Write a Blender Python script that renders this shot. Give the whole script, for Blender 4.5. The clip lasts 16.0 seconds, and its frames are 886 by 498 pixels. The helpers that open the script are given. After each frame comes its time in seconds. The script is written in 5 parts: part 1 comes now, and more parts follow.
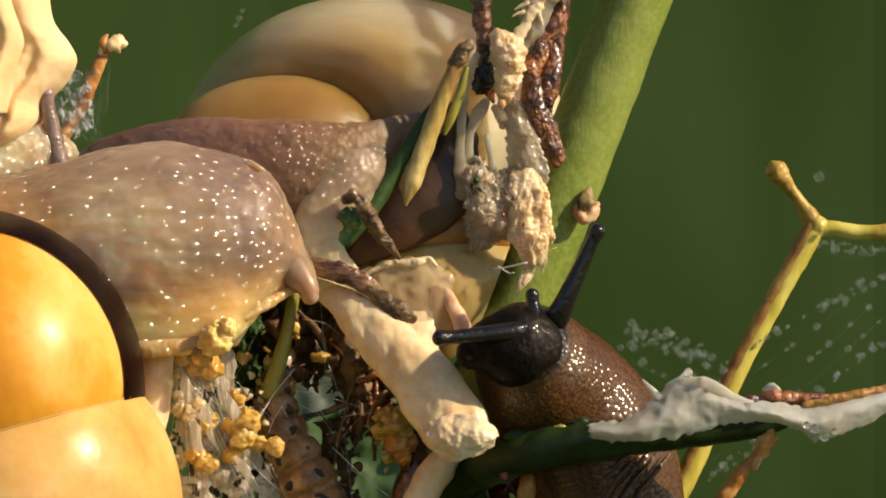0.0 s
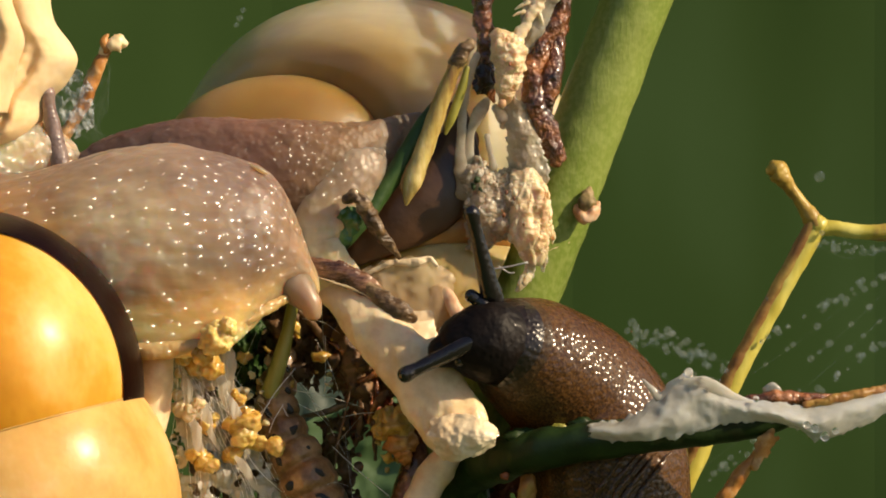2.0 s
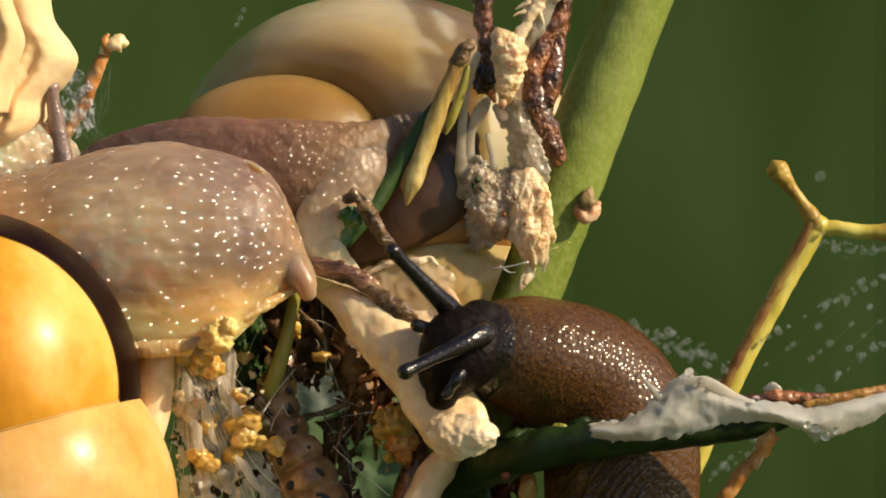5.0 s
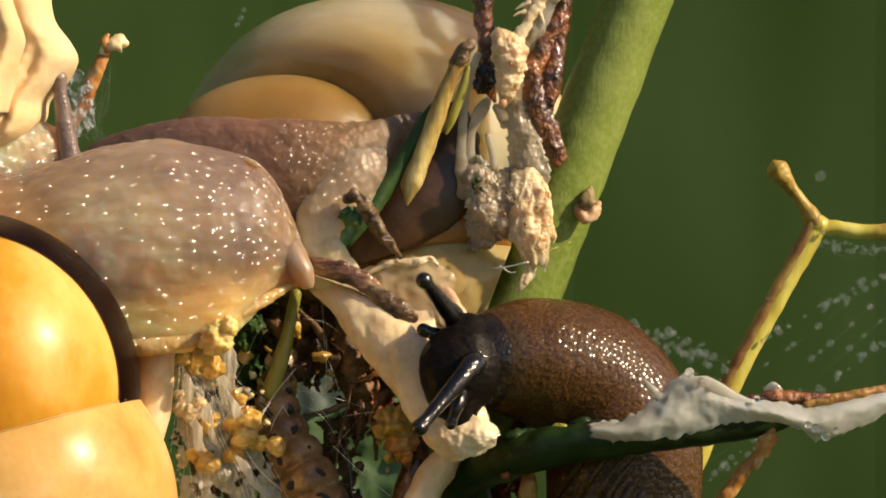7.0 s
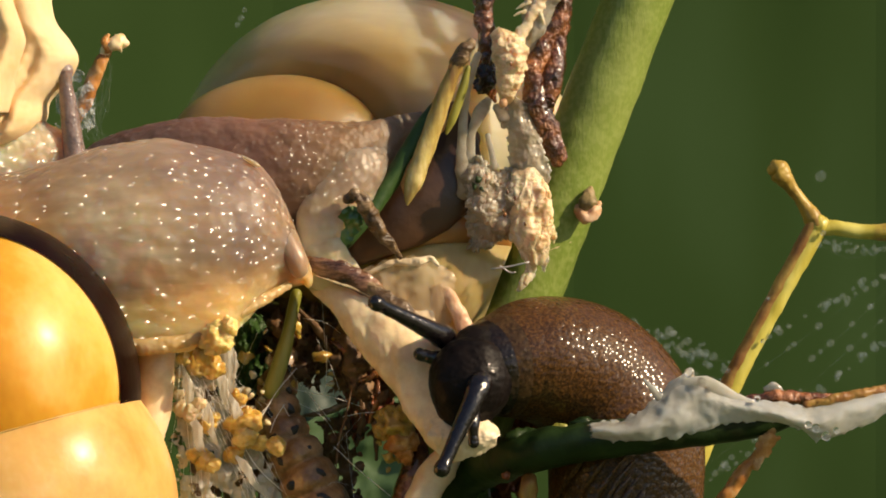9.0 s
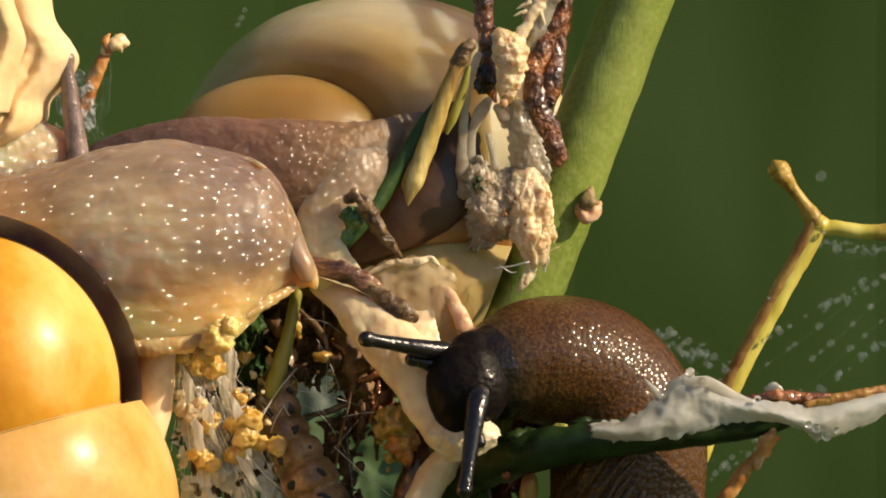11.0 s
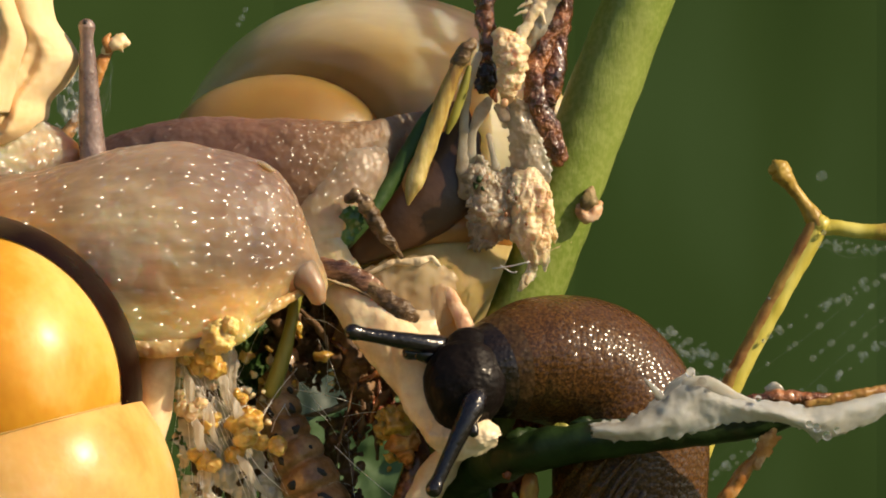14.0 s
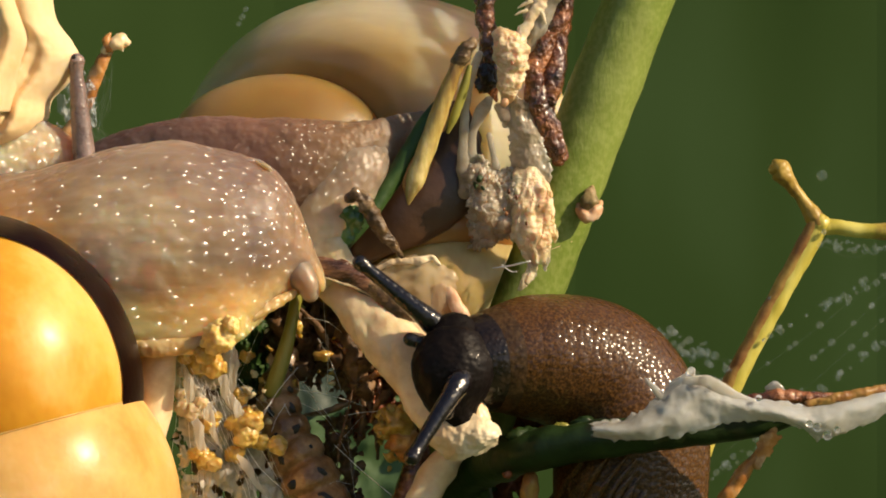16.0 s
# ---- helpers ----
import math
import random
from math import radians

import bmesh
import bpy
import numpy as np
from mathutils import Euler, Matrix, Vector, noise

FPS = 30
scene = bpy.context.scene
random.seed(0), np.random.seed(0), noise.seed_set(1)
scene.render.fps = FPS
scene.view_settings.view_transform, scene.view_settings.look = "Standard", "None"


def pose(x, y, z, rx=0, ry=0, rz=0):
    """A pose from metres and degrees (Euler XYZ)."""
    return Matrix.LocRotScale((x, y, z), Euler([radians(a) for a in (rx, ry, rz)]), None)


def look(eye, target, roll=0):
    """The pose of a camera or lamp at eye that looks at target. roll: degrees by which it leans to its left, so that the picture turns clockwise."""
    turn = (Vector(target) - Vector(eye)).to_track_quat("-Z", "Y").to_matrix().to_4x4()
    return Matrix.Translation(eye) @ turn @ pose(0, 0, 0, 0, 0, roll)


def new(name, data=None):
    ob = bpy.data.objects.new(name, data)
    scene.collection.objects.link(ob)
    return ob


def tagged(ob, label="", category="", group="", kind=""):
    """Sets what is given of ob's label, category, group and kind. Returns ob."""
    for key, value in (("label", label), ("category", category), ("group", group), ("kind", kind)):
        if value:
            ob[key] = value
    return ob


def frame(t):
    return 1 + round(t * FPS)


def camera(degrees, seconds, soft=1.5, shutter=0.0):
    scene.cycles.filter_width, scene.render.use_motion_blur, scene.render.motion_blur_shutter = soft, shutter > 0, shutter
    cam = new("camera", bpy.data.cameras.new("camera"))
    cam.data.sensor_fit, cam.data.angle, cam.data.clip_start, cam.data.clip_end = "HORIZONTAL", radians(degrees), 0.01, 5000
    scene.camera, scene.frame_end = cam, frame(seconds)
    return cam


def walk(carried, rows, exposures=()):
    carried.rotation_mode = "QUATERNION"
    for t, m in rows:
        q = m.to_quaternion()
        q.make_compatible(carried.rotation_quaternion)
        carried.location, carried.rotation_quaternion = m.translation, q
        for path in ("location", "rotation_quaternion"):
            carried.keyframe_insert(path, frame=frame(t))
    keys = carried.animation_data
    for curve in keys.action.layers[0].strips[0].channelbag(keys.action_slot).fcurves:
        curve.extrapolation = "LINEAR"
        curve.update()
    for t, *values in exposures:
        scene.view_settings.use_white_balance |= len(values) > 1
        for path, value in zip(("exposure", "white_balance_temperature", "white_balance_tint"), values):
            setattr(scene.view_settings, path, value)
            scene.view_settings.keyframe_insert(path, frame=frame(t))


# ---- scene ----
# A thicket stem with snails, a slug and silk-bound plant debris, seen at close range.
# Plan units: 0.032 mm; right and down from the plan's corner, third value away from the viewer.
U = 0.000032
REACH = 10000.0          # distance from the lens to the plan's sheet, in plan units
HEIGHT = 0.6             # the plan's middle stands this high over the ground, in metres
MID = (784.0, 441.0)


def place(p):
    """Plan units to metres; the plan is drawn as seen from the lens."""
    p = np.asarray(p, float)
    f = (REACH + p[..., 2]) / REACH
    return np.stack([(p[..., 0] - MID[0]) * f * U, p[..., 2] * U, HEIGHT + (MID[1] - p[..., 1]) * f * U], -1)


# ---- camera ----
cam = camera(2 * math.degrees(math.atan(784 / REACH)), 16.0, soft=1.9)
EYE = (0.0, -REACH * U, HEIGHT)


def aim(dx, dy):
    return look(EYE, (-dx * U, 0.0, HEIGHT + dy * U))


walk(cam, [(0.0, aim(-2.6, 1.0)), (4.0, aim(-0.9, 0.2)), (8.0, aim(0.0, 0.0)), (12.0, aim(1.4, 0.0)), (16.0, aim(2.6, -1.4))])

# ---- light ----
SUN_TO = Vector((0.785, -0.30, 0.54)).normalized()
world = bpy.data.worlds.new("sky")
scene.world = world
world.use_nodes = True
wn = world.node_tree.nodes
sky = wn.new("ShaderNodeTexSky")
sky.sky_type, sky.sun_disc = "NISHITA", False
sky.sun_elevation = math.asin(SUN_TO.z)
sky.sun_rotation = math.atan2(SUN_TO.x, SUN_TO.y)
world.node_tree.links.new(sky.outputs[0], wn["Background"].inputs[0])
wn["Background"].inputs[1].default_value = 0.092
sun = new("sun", bpy.data.lights.new("sun", "SUN"))
sun.data.energy, sun.data.angle, sun.data.color = 6.0, radians(0.9), (1.0, 0.785, 0.525)
sun.matrix_world = look(SUN_TO * 3, (0, 0, 0))
scene.view_settings.exposure = 0.0


# ---- materials ----
def ramp(nt, fac, stops):
    r = nt.nodes.new("ShaderNodeValToRGB")
    el = r.color_ramp.elements
    while len(el) < len(stops):
        el.new(0.5)
    for e, (p, c) in zip(el, stops):
        e.position, e.color = p, (*c, 1)
    nt.links.new(fac, r.inputs[0])
    return r.outputs[0]


def material(name, stops, scale=600, detail=5, rough=0.5, stretch=(1, 1, 1), bump=(), sss=0.0, sss_r=(0.0012, 0.0007, 0.0004),
             coat=0.0, slime=(), slick=0.08, wet=1.5, pools=0, fine=None, spec=0.5, trans=0.0, rough_var=0.12, alpha=1.0, metal=0.0):
    """Noise-driven colour; bump: rows of (kind, scale, strength, distance in mm); fine: (scale, low colour, amount) speckle."""
    m = bpy.data.materials.new(name)
    m.use_nodes = True
    nt = m.node_tree
    n, ln = nt.nodes, nt.links.new
    b = n["Principled BSDF"]
    co = n.new("ShaderNodeTexCoord")
    mp = n.new("ShaderNodeMapping")
    mp.inputs["Scale"].default_value = stretch
    ln(co.outputs["Object"], mp.inputs[0])
    t = n.new("ShaderNodeTexNoise")
    t.inputs["Scale"].default_value, t.inputs["Detail"].default_value = scale, detail
    t.inputs["Roughness"].default_value = 0.62
    ln(mp.outputs[0], t.inputs[0])
    col = ramp(nt, t.outputs[0], stops)
    if fine:
        f = n.new("ShaderNodeTexNoise")
        f.inputs["Scale"].default_value, f.inputs["Detail"].default_value = fine[0], 3
        ln(co.outputs["Object"], f.inputs[0])
        fr = ramp(nt, f.outputs[0], [(0.42, (0, 0, 0)), (0.62, (fine[2],) * 3)])
        mx = n.new("ShaderNodeMix")
        mx.data_type = "RGBA"
        ln(fr, mx.inputs[0]), ln(col, mx.inputs[6])
        mx.inputs[7].default_value = (*fine[1], 1)
        col = mx.outputs[2]
    ln(col, b.inputs["Base Color"])
    rr = n.new("ShaderNodeMapRange")
    rr.inputs[3].default_value, rr.inputs[4].default_value = max(0.03, rough - rough_var), rough + rough_var
    ln(t.outputs[0], rr.inputs[0])
    ln(rr.outputs[0], b.inputs["Roughness"])
    b.inputs["Specular IOR Level"].default_value = spec
    b.inputs["Subsurface Weight"].default_value = sss
    b.inputs["Subsurface Radius"].default_value = sss_r
    b.inputs["Subsurface Scale"].default_value = 1.0
    b.inputs["Coat Weight"].default_value = coat
    b.inputs["Coat Roughness"].default_value = slick
    b.inputs["Coat IOR"].default_value = wet
    b.inputs["Transmission Weight"].default_value = trans
    b.inputs["Metallic"].default_value = metal
    b.inputs["Alpha"].default_value = alpha
    if pools:
        pn = n.new("ShaderNodeTexNoise")
        pn.inputs["Scale"].default_value, pn.inputs["Detail"].default_value = pools, 3
        ln(co.outputs["Object"], pn.inputs[0])
        pm = n.new("ShaderNodeMapRange")
        pm.inputs[1].default_value, pm.inputs[2].default_value, pm.inputs[3].default_value, pm.inputs[4].default_value = 0.4, 0.62, coat * 0.12, coat
        ln(pn.outputs[0], pm.inputs[0])
        ln(pm.outputs[0], b.inputs["Coat Weight"])
    for socket, reliefs in (("Normal", bump), ("Coat Normal", slime)):
        relief(nt, mp.outputs[0], reliefs, b.inputs[socket])
    return m


def relief(nt, coords, reliefs, socket):
    n, ln, last = nt.nodes, nt.links.new, None
    for kind, sc, strength, dist in reliefs:
        if kind == "cells":
            x = n.new("ShaderNodeTexVoronoi")
            x.feature = "SMOOTH_F1"
            x.inputs["Scale"].default_value = sc
            ln(coords, x.inputs[0])
            inv = n.new("ShaderNodeMath")
            inv.operation = "SUBTRACT"
            inv.inputs[0].default_value = 1.0
            ln(x.outputs["Distance"], inv.inputs[1])
            h = inv.outputs[0]
        elif kind == "domes":
            x = n.new("ShaderNodeTexVoronoi")
            x.inputs["Scale"].default_value = sc
            ln(coords, x.inputs[0])
            h = x.outputs["Distance"]
            for op, val, at in (("MULTIPLY", 1.75, 1), ("POWER", 2.0, 1), ("SUBTRACT", 1.0, 0)):
                k = n.new("ShaderNodeMath")
                k.operation = op
                k.inputs[at].default_value = val
                ln(h, k.inputs[1 - at])
                h = k.outputs[0]
        else:
            x = n.new("ShaderNodeTexNoise")
            x.inputs["Scale"].default_value, x.inputs["Detail"].default_value = sc, 4
            ln(coords, x.inputs[0])
            h = x.outputs[0]
        k = n.new("ShaderNodeBump")
        k.inputs["Strength"].default_value, k.inputs["Distance"].default_value = strength, dist * 0.001
        ln(h, k.inputs["Height"])
        if last:
            ln(last, k.inputs["Normal"])
        last = k.outputs[0]
    if last:
        ln(last, socket)


def zoned(m, lo, hi, stops, belly=None, back=None, streak=0.3, wander=0.12):
    """Colour that changes along a body (its own x, lo to hi in plan units), skin tones and painted light alike, with
    fine lengthwise streaks; belly, back: (from, to, colour, amount) in its height.
    """
    tree = m.node_tree
    n, ln = tree.nodes, tree.links.new
    b = n["Principled BSDF"]
    co = n["Texture Coordinate"].outputs["Object"]
    xyz = n.new("ShaderNodeSeparateXYZ")
    ln(co, xyz.inputs[0])

    def drift(socket, a, z, soft):
        w = n.new("ShaderNodeTexNoise")
        w.inputs["Scale"].default_value, w.inputs["Detail"].default_value = 210, 3
        ln(co, w.inputs[0])
        r = n.new("ShaderNodeMapRange")
        r.inputs[1].default_value, r.inputs[2].default_value = a * U, z * U
        ln(socket, r.inputs[0])
        k = n.new("ShaderNodeMath")
        k.operation = "MULTIPLY_ADD"
        ln(w.outputs[0], k.inputs[0])
        k.inputs[1].default_value = soft
        o = n.new("ShaderNodeMath")
        o.operation = "SUBTRACT"
        o.use_clamp = True
        ln(r.outputs[0], k.inputs[2]), ln(k.outputs[0], o.inputs[0])
        o.inputs[1].default_value = soft * 0.5
        return o.outputs[0]

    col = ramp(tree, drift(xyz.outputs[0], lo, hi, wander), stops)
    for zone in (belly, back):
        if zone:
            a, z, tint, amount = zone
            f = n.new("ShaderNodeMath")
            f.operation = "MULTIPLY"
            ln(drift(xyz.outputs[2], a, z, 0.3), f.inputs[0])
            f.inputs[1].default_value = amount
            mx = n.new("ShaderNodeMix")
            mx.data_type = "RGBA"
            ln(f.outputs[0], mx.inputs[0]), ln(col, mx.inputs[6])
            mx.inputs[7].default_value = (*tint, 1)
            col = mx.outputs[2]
    mp = n.new("ShaderNodeMapping")
    mp.inputs["Scale"].default_value = (0.16, 1, 1)
    ln(co, mp.inputs[0])
    w = n.new("ShaderNodeTexNoise")
    w.inputs["Scale"].default_value, w.inputs["Detail"].default_value = 1100, 4
    ln(mp.outputs[0], w.inputs[0])
    grey = ramp(tree, w.outputs[0], [(0.3, (1 - streak,) * 3), (0.7, (1 + streak,) * 3)])
    mul = n.new("ShaderNodeMix")
    mul.data_type, mul.blend_type = "RGBA", "MULTIPLY"
    mul.inputs[0].default_value = 1.0
    ln(col, mul.inputs[6]), ln(grey, mul.inputs[7])
    ln(mul.outputs[2], b.inputs["Base Color"])


M = {}
M["backdrop"] = material("far_foliage", [(0.25, (0.037, 0.069, 0.019)), (0.5, (0.052, 0.092, 0.028)), (0.75, (0.078, 0.132, 0.052))], scale=4.5, detail=1.5, rough=0.9, stretch=(1.4, 1, 0.5), spec=0.0)
M["ground"] = material("meadow", [(0.3, (0.03, 0.05, 0.012)), (0.6, (0.06, 0.1, 0.022)), (0.8, (0.1, 0.11, 0.04))], scale=6, rough=0.9, bump=[("noise", 30, 0.6, 30)])
M["stem"] = material("green_stem_bark", [(0.3, (0.12, 0.175, 0.024)), (0.5, (0.175, 0.24, 0.038)), (0.7, (0.25, 0.30, 0.07))], scale=130, detail=7, stretch=(1, 1, 0.4), rough=0.4, spec=0.3, sss=0.0, coat=0.15, slick=0.4,
                     bump=[("noise", 1500, 0.15, 0.06), ("noise", 6000, 0.5, 0.05)], fine=(3000, (0.36, 0.40, 0.13), 0.3))
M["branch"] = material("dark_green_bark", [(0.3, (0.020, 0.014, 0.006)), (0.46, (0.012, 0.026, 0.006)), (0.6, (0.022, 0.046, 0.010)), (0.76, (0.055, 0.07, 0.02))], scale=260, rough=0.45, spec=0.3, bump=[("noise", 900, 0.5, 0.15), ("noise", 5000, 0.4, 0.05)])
M["twig"] = material("yellow_green_twig", [(0.32, (0.30, 0.16, 0.03)), (0.46, (0.50, 0.42, 0.06)), (0.7, (0.66, 0.60, 0.15))], scale=420, stretch=(1, 1, 0.25), rough=0.4, bump=[("noise", 2500, 0.4, 0.06)], coat=0.3)
M["orange"] = material("orange_brown_twig", [(0.3, (0.25, 0.08, 0.015)), (0.5, (0.5, 0.22, 0.05)), (0.75, (0.75, 0.55, 0.3))], scale=700, rough=0.45, bump=[("noise", 2500, 0.5, 0.08)])
M["twig_tip"] = material("olive_brown_twig_tip", [(0.32, (0.16, 0.07, 0.014)), (0.48, (0.38, 0.25, 0.04)), (0.66, (0.58, 0.42, 0.10))], scale=330, rough=0.45, bump=[("noise", 2500, 0.5, 0.08)])
M["rust"] = material("rusty_bark", [(0.3, (0.14, 0.05, 0.014)), (0.5, (0.26, 0.12, 0.03)), (0.7, (0.42, 0.28, 0.06))], scale=500, rough=0.45, bump=[("noise", 2500, 0.5, 0.08)])
M["bark"] = material("wet_brown_strand", [(0.34, (0.02, 0.006, 0.002)), (0.5, (0.14, 0.043, 0.012)), (0.68, (0.42, 0.16, 0.045))], scale=600, rough=0.25, bump=[("noise", 2200, 1.0, 0.3), ("noise", 6500, 0.8, 0.1)], coat=0.8, slick=0.1)
M["grey_bark"] = material("grey_brown_twig", [(0.36, (0.035, 0.018, 0.008)), (0.52, (0.13, 0.075, 0.03)), (0.68, (0.38, 0.26, 0.13))], scale=1300, stretch=(0.35, 1, 1), rough=0.4, bump=[("noise", 2500, 1.0, 0.3), ("noise", 8000, 0.7, 0.07)], coat=0.3)
M["twig_bark"] = material("wet_flat_twig_bark", [(0.38, (0.026, 0.010, 0.005)), (0.5, (0.13, 0.055, 0.026)), (0.64, (0.40, 0.21, 0.11))], scale=900, stretch=(0.3, 1, 1.2), rough=0.28, bump=[("noise", 2500, 0.9, 0.2), ("noise", 8000, 0.7, 0.07)], coat=0.7, slick=0.12)
M["cream"] = material("cream_dry_leaf", [(0.28, (0.66, 0.42, 0.19)), (0.5, (0.87, 0.67, 0.40)), (0.72, (0.94, 0.80, 0.57))], scale=260, rough=0.4, sss=0.35, sss_r=(0.0012, 0.0007, 0.0004), coat=0.2, bump=[("noise", 500, 0.35, 0.2), ("noise", 2500, 0.4, 0.06)], fine=(1300, (0.55, 0.34, 0.15), 0.3))
M["cream_soft"] = material("smooth_cream_leaf", [(0.28, (0.70, 0.42, 0.17)), (0.5, (0.86, 0.62, 0.35)), (0.72, (0.93, 0.76, 0.54))], scale=120, rough=0.6, spec=0.2, sss=0.25, sss_r=(0.0016, 0.0009, 0.0005), bump=[("noise", 500, 0.2, 0.12)])
M["cream_thin"] = material("thin_cream_leaf", [(0.28, (0.66, 0.46, 0.25)), (0.5, (0.86, 0.70, 0.46)), (0.72, (0.94, 0.83, 0.62))], scale=330, rough=0.4, coat=0.2, bump=[("noise", 900, 0.4, 0.16), ("noise", 3500, 0.4, 0.05)])
M["membrane"] = material("white_silk_membrane", [(0.32, (0.46, 0.385, 0.29)), (0.5, (0.64, 0.58, 0.48)), (0.68, (0.78, 0.74, 0.66))], scale=160, rough=0.22, sss=0.6, sss_r=(0.002, 0.0015, 0.0011), bump=[("noise", 500, 0.2, 0.12), ("noise", 2500, 0.3, 0.04)], coat=0.6, slick=0.14, alpha=0.8)
M["silk_grey"] = material("matted_grey_silk", [(0.3, (0.30, 0.225, 0.15)), (0.5, (0.46, 0.37, 0.27)), (0.7, (0.64, 0.55, 0.43))], scale=300, detail=6, rough=0.3, sss=0.6, sss_r=(0.0015, 0.001, 0.0007), coat=0.4, slick=0.2, alpha=0.78, bump=[("noise", 900, 0.5, 0.15), ("noise", 4000, 0.4, 0.04)])
M["crumb"] = material("cream_frass", [(0.3, (0.56, 0.37, 0.18)), (0.5, (0.77, 0.58, 0.35)), (0.7, (0.88, 0.74, 0.52))], scale=350, rough=0.4, sss=0.6, sss_r=(0.0012, 0.0007, 0.0004), bump=[("noise", 1800, 0.5, 0.12), ("noise", 6000, 0.5, 0.05)], fine=(800, (0.42, 0.26, 0.12), 0.4))
M["amber"] = material("amber_frass_pellet", [(0.3, (0.38, 0.20, 0.03)), (0.5, (0.62, 0.39, 0.075)), (0.7, (0.84, 0.65, 0.25))], scale=500, rough=0.3, sss=0.5, sss_r=(0.001, 0.0006, 0.0003), bump=[("noise", 2200, 0.8, 0.12), ("noise", 7000, 0.5, 0.04)], coat=0.6, fine=(1500, (0.30, 0.16, 0.04), 0.4))
M["pale_amber"] = material("cream_yellow_frass", [(0.3, (0.62, 0.38, 0.08)), (0.5, (0.80, 0.57, 0.20)), (0.7, (0.92, 0.76, 0.42))], scale=420, rough=0.35, sss=0.5, sss_r=(0.001, 0.0006, 0.0003), coat=0.4, bump=[("noise", 1500, 0.7, 0.15), ("noise", 6000, 0.5, 0.05)])
M["dead"] = material("dead_brown_leaf", [(0.3, (0.04, 0.019, 0.007)), (0.5, (0.13, 0.066, 0.025)), (0.64, (0.23, 0.13, 0.055)), (0.8, (0.42, 0.27, 0.12))], scale=420, detail=7, rough=0.6, bump=[("noise", 1500, 1.0, 0.2)], fine=(2000, (0.045, 0.022, 0.01), 0.35))
M["red_dead"] = material("red_brown_dead_leaf", [(0.3, (0.05, 0.012, 0.005)), (0.5, (0.16, 0.036, 0.012)), (0.68, (0.30, 0.09, 0.03)), (0.8, (0.55, 0.2, 0.05))], scale=420, rough=0.5, bump=[("noise", 1700, 0.8, 0.2)])
M["teal_leaf"] = material("pale_teal_leaf", [(0.3, (0.026, 0.044, 0.031)), (0.5, (0.037, 0.059, 0.042)), (0.75, (0.055, 0.082, 0.06))], scale=60, rough=0.55, bump=[("noise", 300, 0.3, 0.2)])
M["mid_leaf"] = material("mid_green_leaf", [(0.3, (0.042, 0.084, 0.026)), (0.5, (0.06, 0.112, 0.04)), (0.75, (0.09, 0.15, 0.06))], scale=60, rough=0.55, bump=[("noise", 300, 0.3, 0.2)])
M["ribbon"] = material("beige_silk_ribbon", [(0.3, (0.52, 0.36, 0.20)), (0.5, (0.74, 0.57, 0.37)), (0.7, (0.88, 0.74, 0.53))], scale=420, rough=0.35, sss=0.5, coat=0.2, bump=[("noise", 900, 0.35, 0.15), ("noise", 4000, 0.3, 0.04)])
M["leaf"] = material("dark_green_leaf", [(0.3, (0.012, 0.032, 0.006)), (0.55, (0.028, 0.066, 0.012)), (0.78, (0.08, 0.13, 0.035))], scale=420, rough=0.5, spec=0.3, bump=[("noise", 1500, 0.5, 0.1)], coat=0.08)
M["wet_green"] = material("wet_bright_green_leaf", [(0.3, (0.02, 0.07, 0.012)), (0.55, (0.05, 0.14, 0.02)), (0.75, (0.20, 0.30, 0.05))], scale=700, rough=0.3, coat=0.8, slick=0.08, bump=[("noise", 1500, 0.8, 0.2)])
M["stalk"] = material("pale_green_stalk", [(0.34, (0.20, 0.11, 0.025)), (0.46, (0.40, 0.29, 0.07)), (0.58, (0.58, 0.46, 0.15)), (0.7, (0.80, 0.66, 0.36))], scale=900, detail=6, stretch=(1, 1, 0.22), rough=0.35, sss=0.2, coat=0.2, bump=[("noise", 2300, 0.7, 0.12)], fine=(1500, (0.22, 0.12, 0.04), 0.35))
M["green_stalk"] = material("yellow_green_stalk", [(0.3, (0.14, 0.14, 0.018)), (0.5, (0.26, 0.25, 0.04)), (0.72, (0.40, 0.37, 0.09))], scale=400, stretch=(1, 1, 0.25), rough=0.4, bump=[("noise", 2500, 0.5, 0.08)])
M["pale_shell"] = material("cream_white_shell", [(0.3, (0.37, 0.26, 0.095)), (0.7, (0.54, 0.43, 0.22))], scale=90, detail=3, rough=0.26, sss=1.0, sss_r=(0.013, 0.0092, 0.0045), coat=0.35, slick=0.22,
                           bump=[("noise", 400, 0.06, 0.1)], rough_var=0.05)
# Sunlit right side and top put into the colour; amber body shows through mid-shell.
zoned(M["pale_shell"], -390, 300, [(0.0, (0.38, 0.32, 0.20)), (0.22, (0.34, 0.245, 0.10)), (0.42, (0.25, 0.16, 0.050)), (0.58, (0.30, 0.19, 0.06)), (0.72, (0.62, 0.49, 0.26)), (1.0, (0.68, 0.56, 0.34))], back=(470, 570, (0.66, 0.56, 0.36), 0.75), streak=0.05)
M["yellow_shell"] = material("glossy_yellow_shell", [(0.32, (0.50, 0.19, 0.006)), (0.48, (0.66, 0.325, 0.03)), (0.64, (0.80, 0.53, 0.15))], scale=95, detail=5, stretch=(1.0, 1, 0.7), rough=0.36, spec=0.22, sss=0.4, sss_r=(0.0015, 0.0008, 0.0002), coat=0.12, slick=0.24,
                             bump=[("noise", 260, 0.5, 0.3), ("noise", 1500, 0.2, 0.05)], rough_var=0.1)
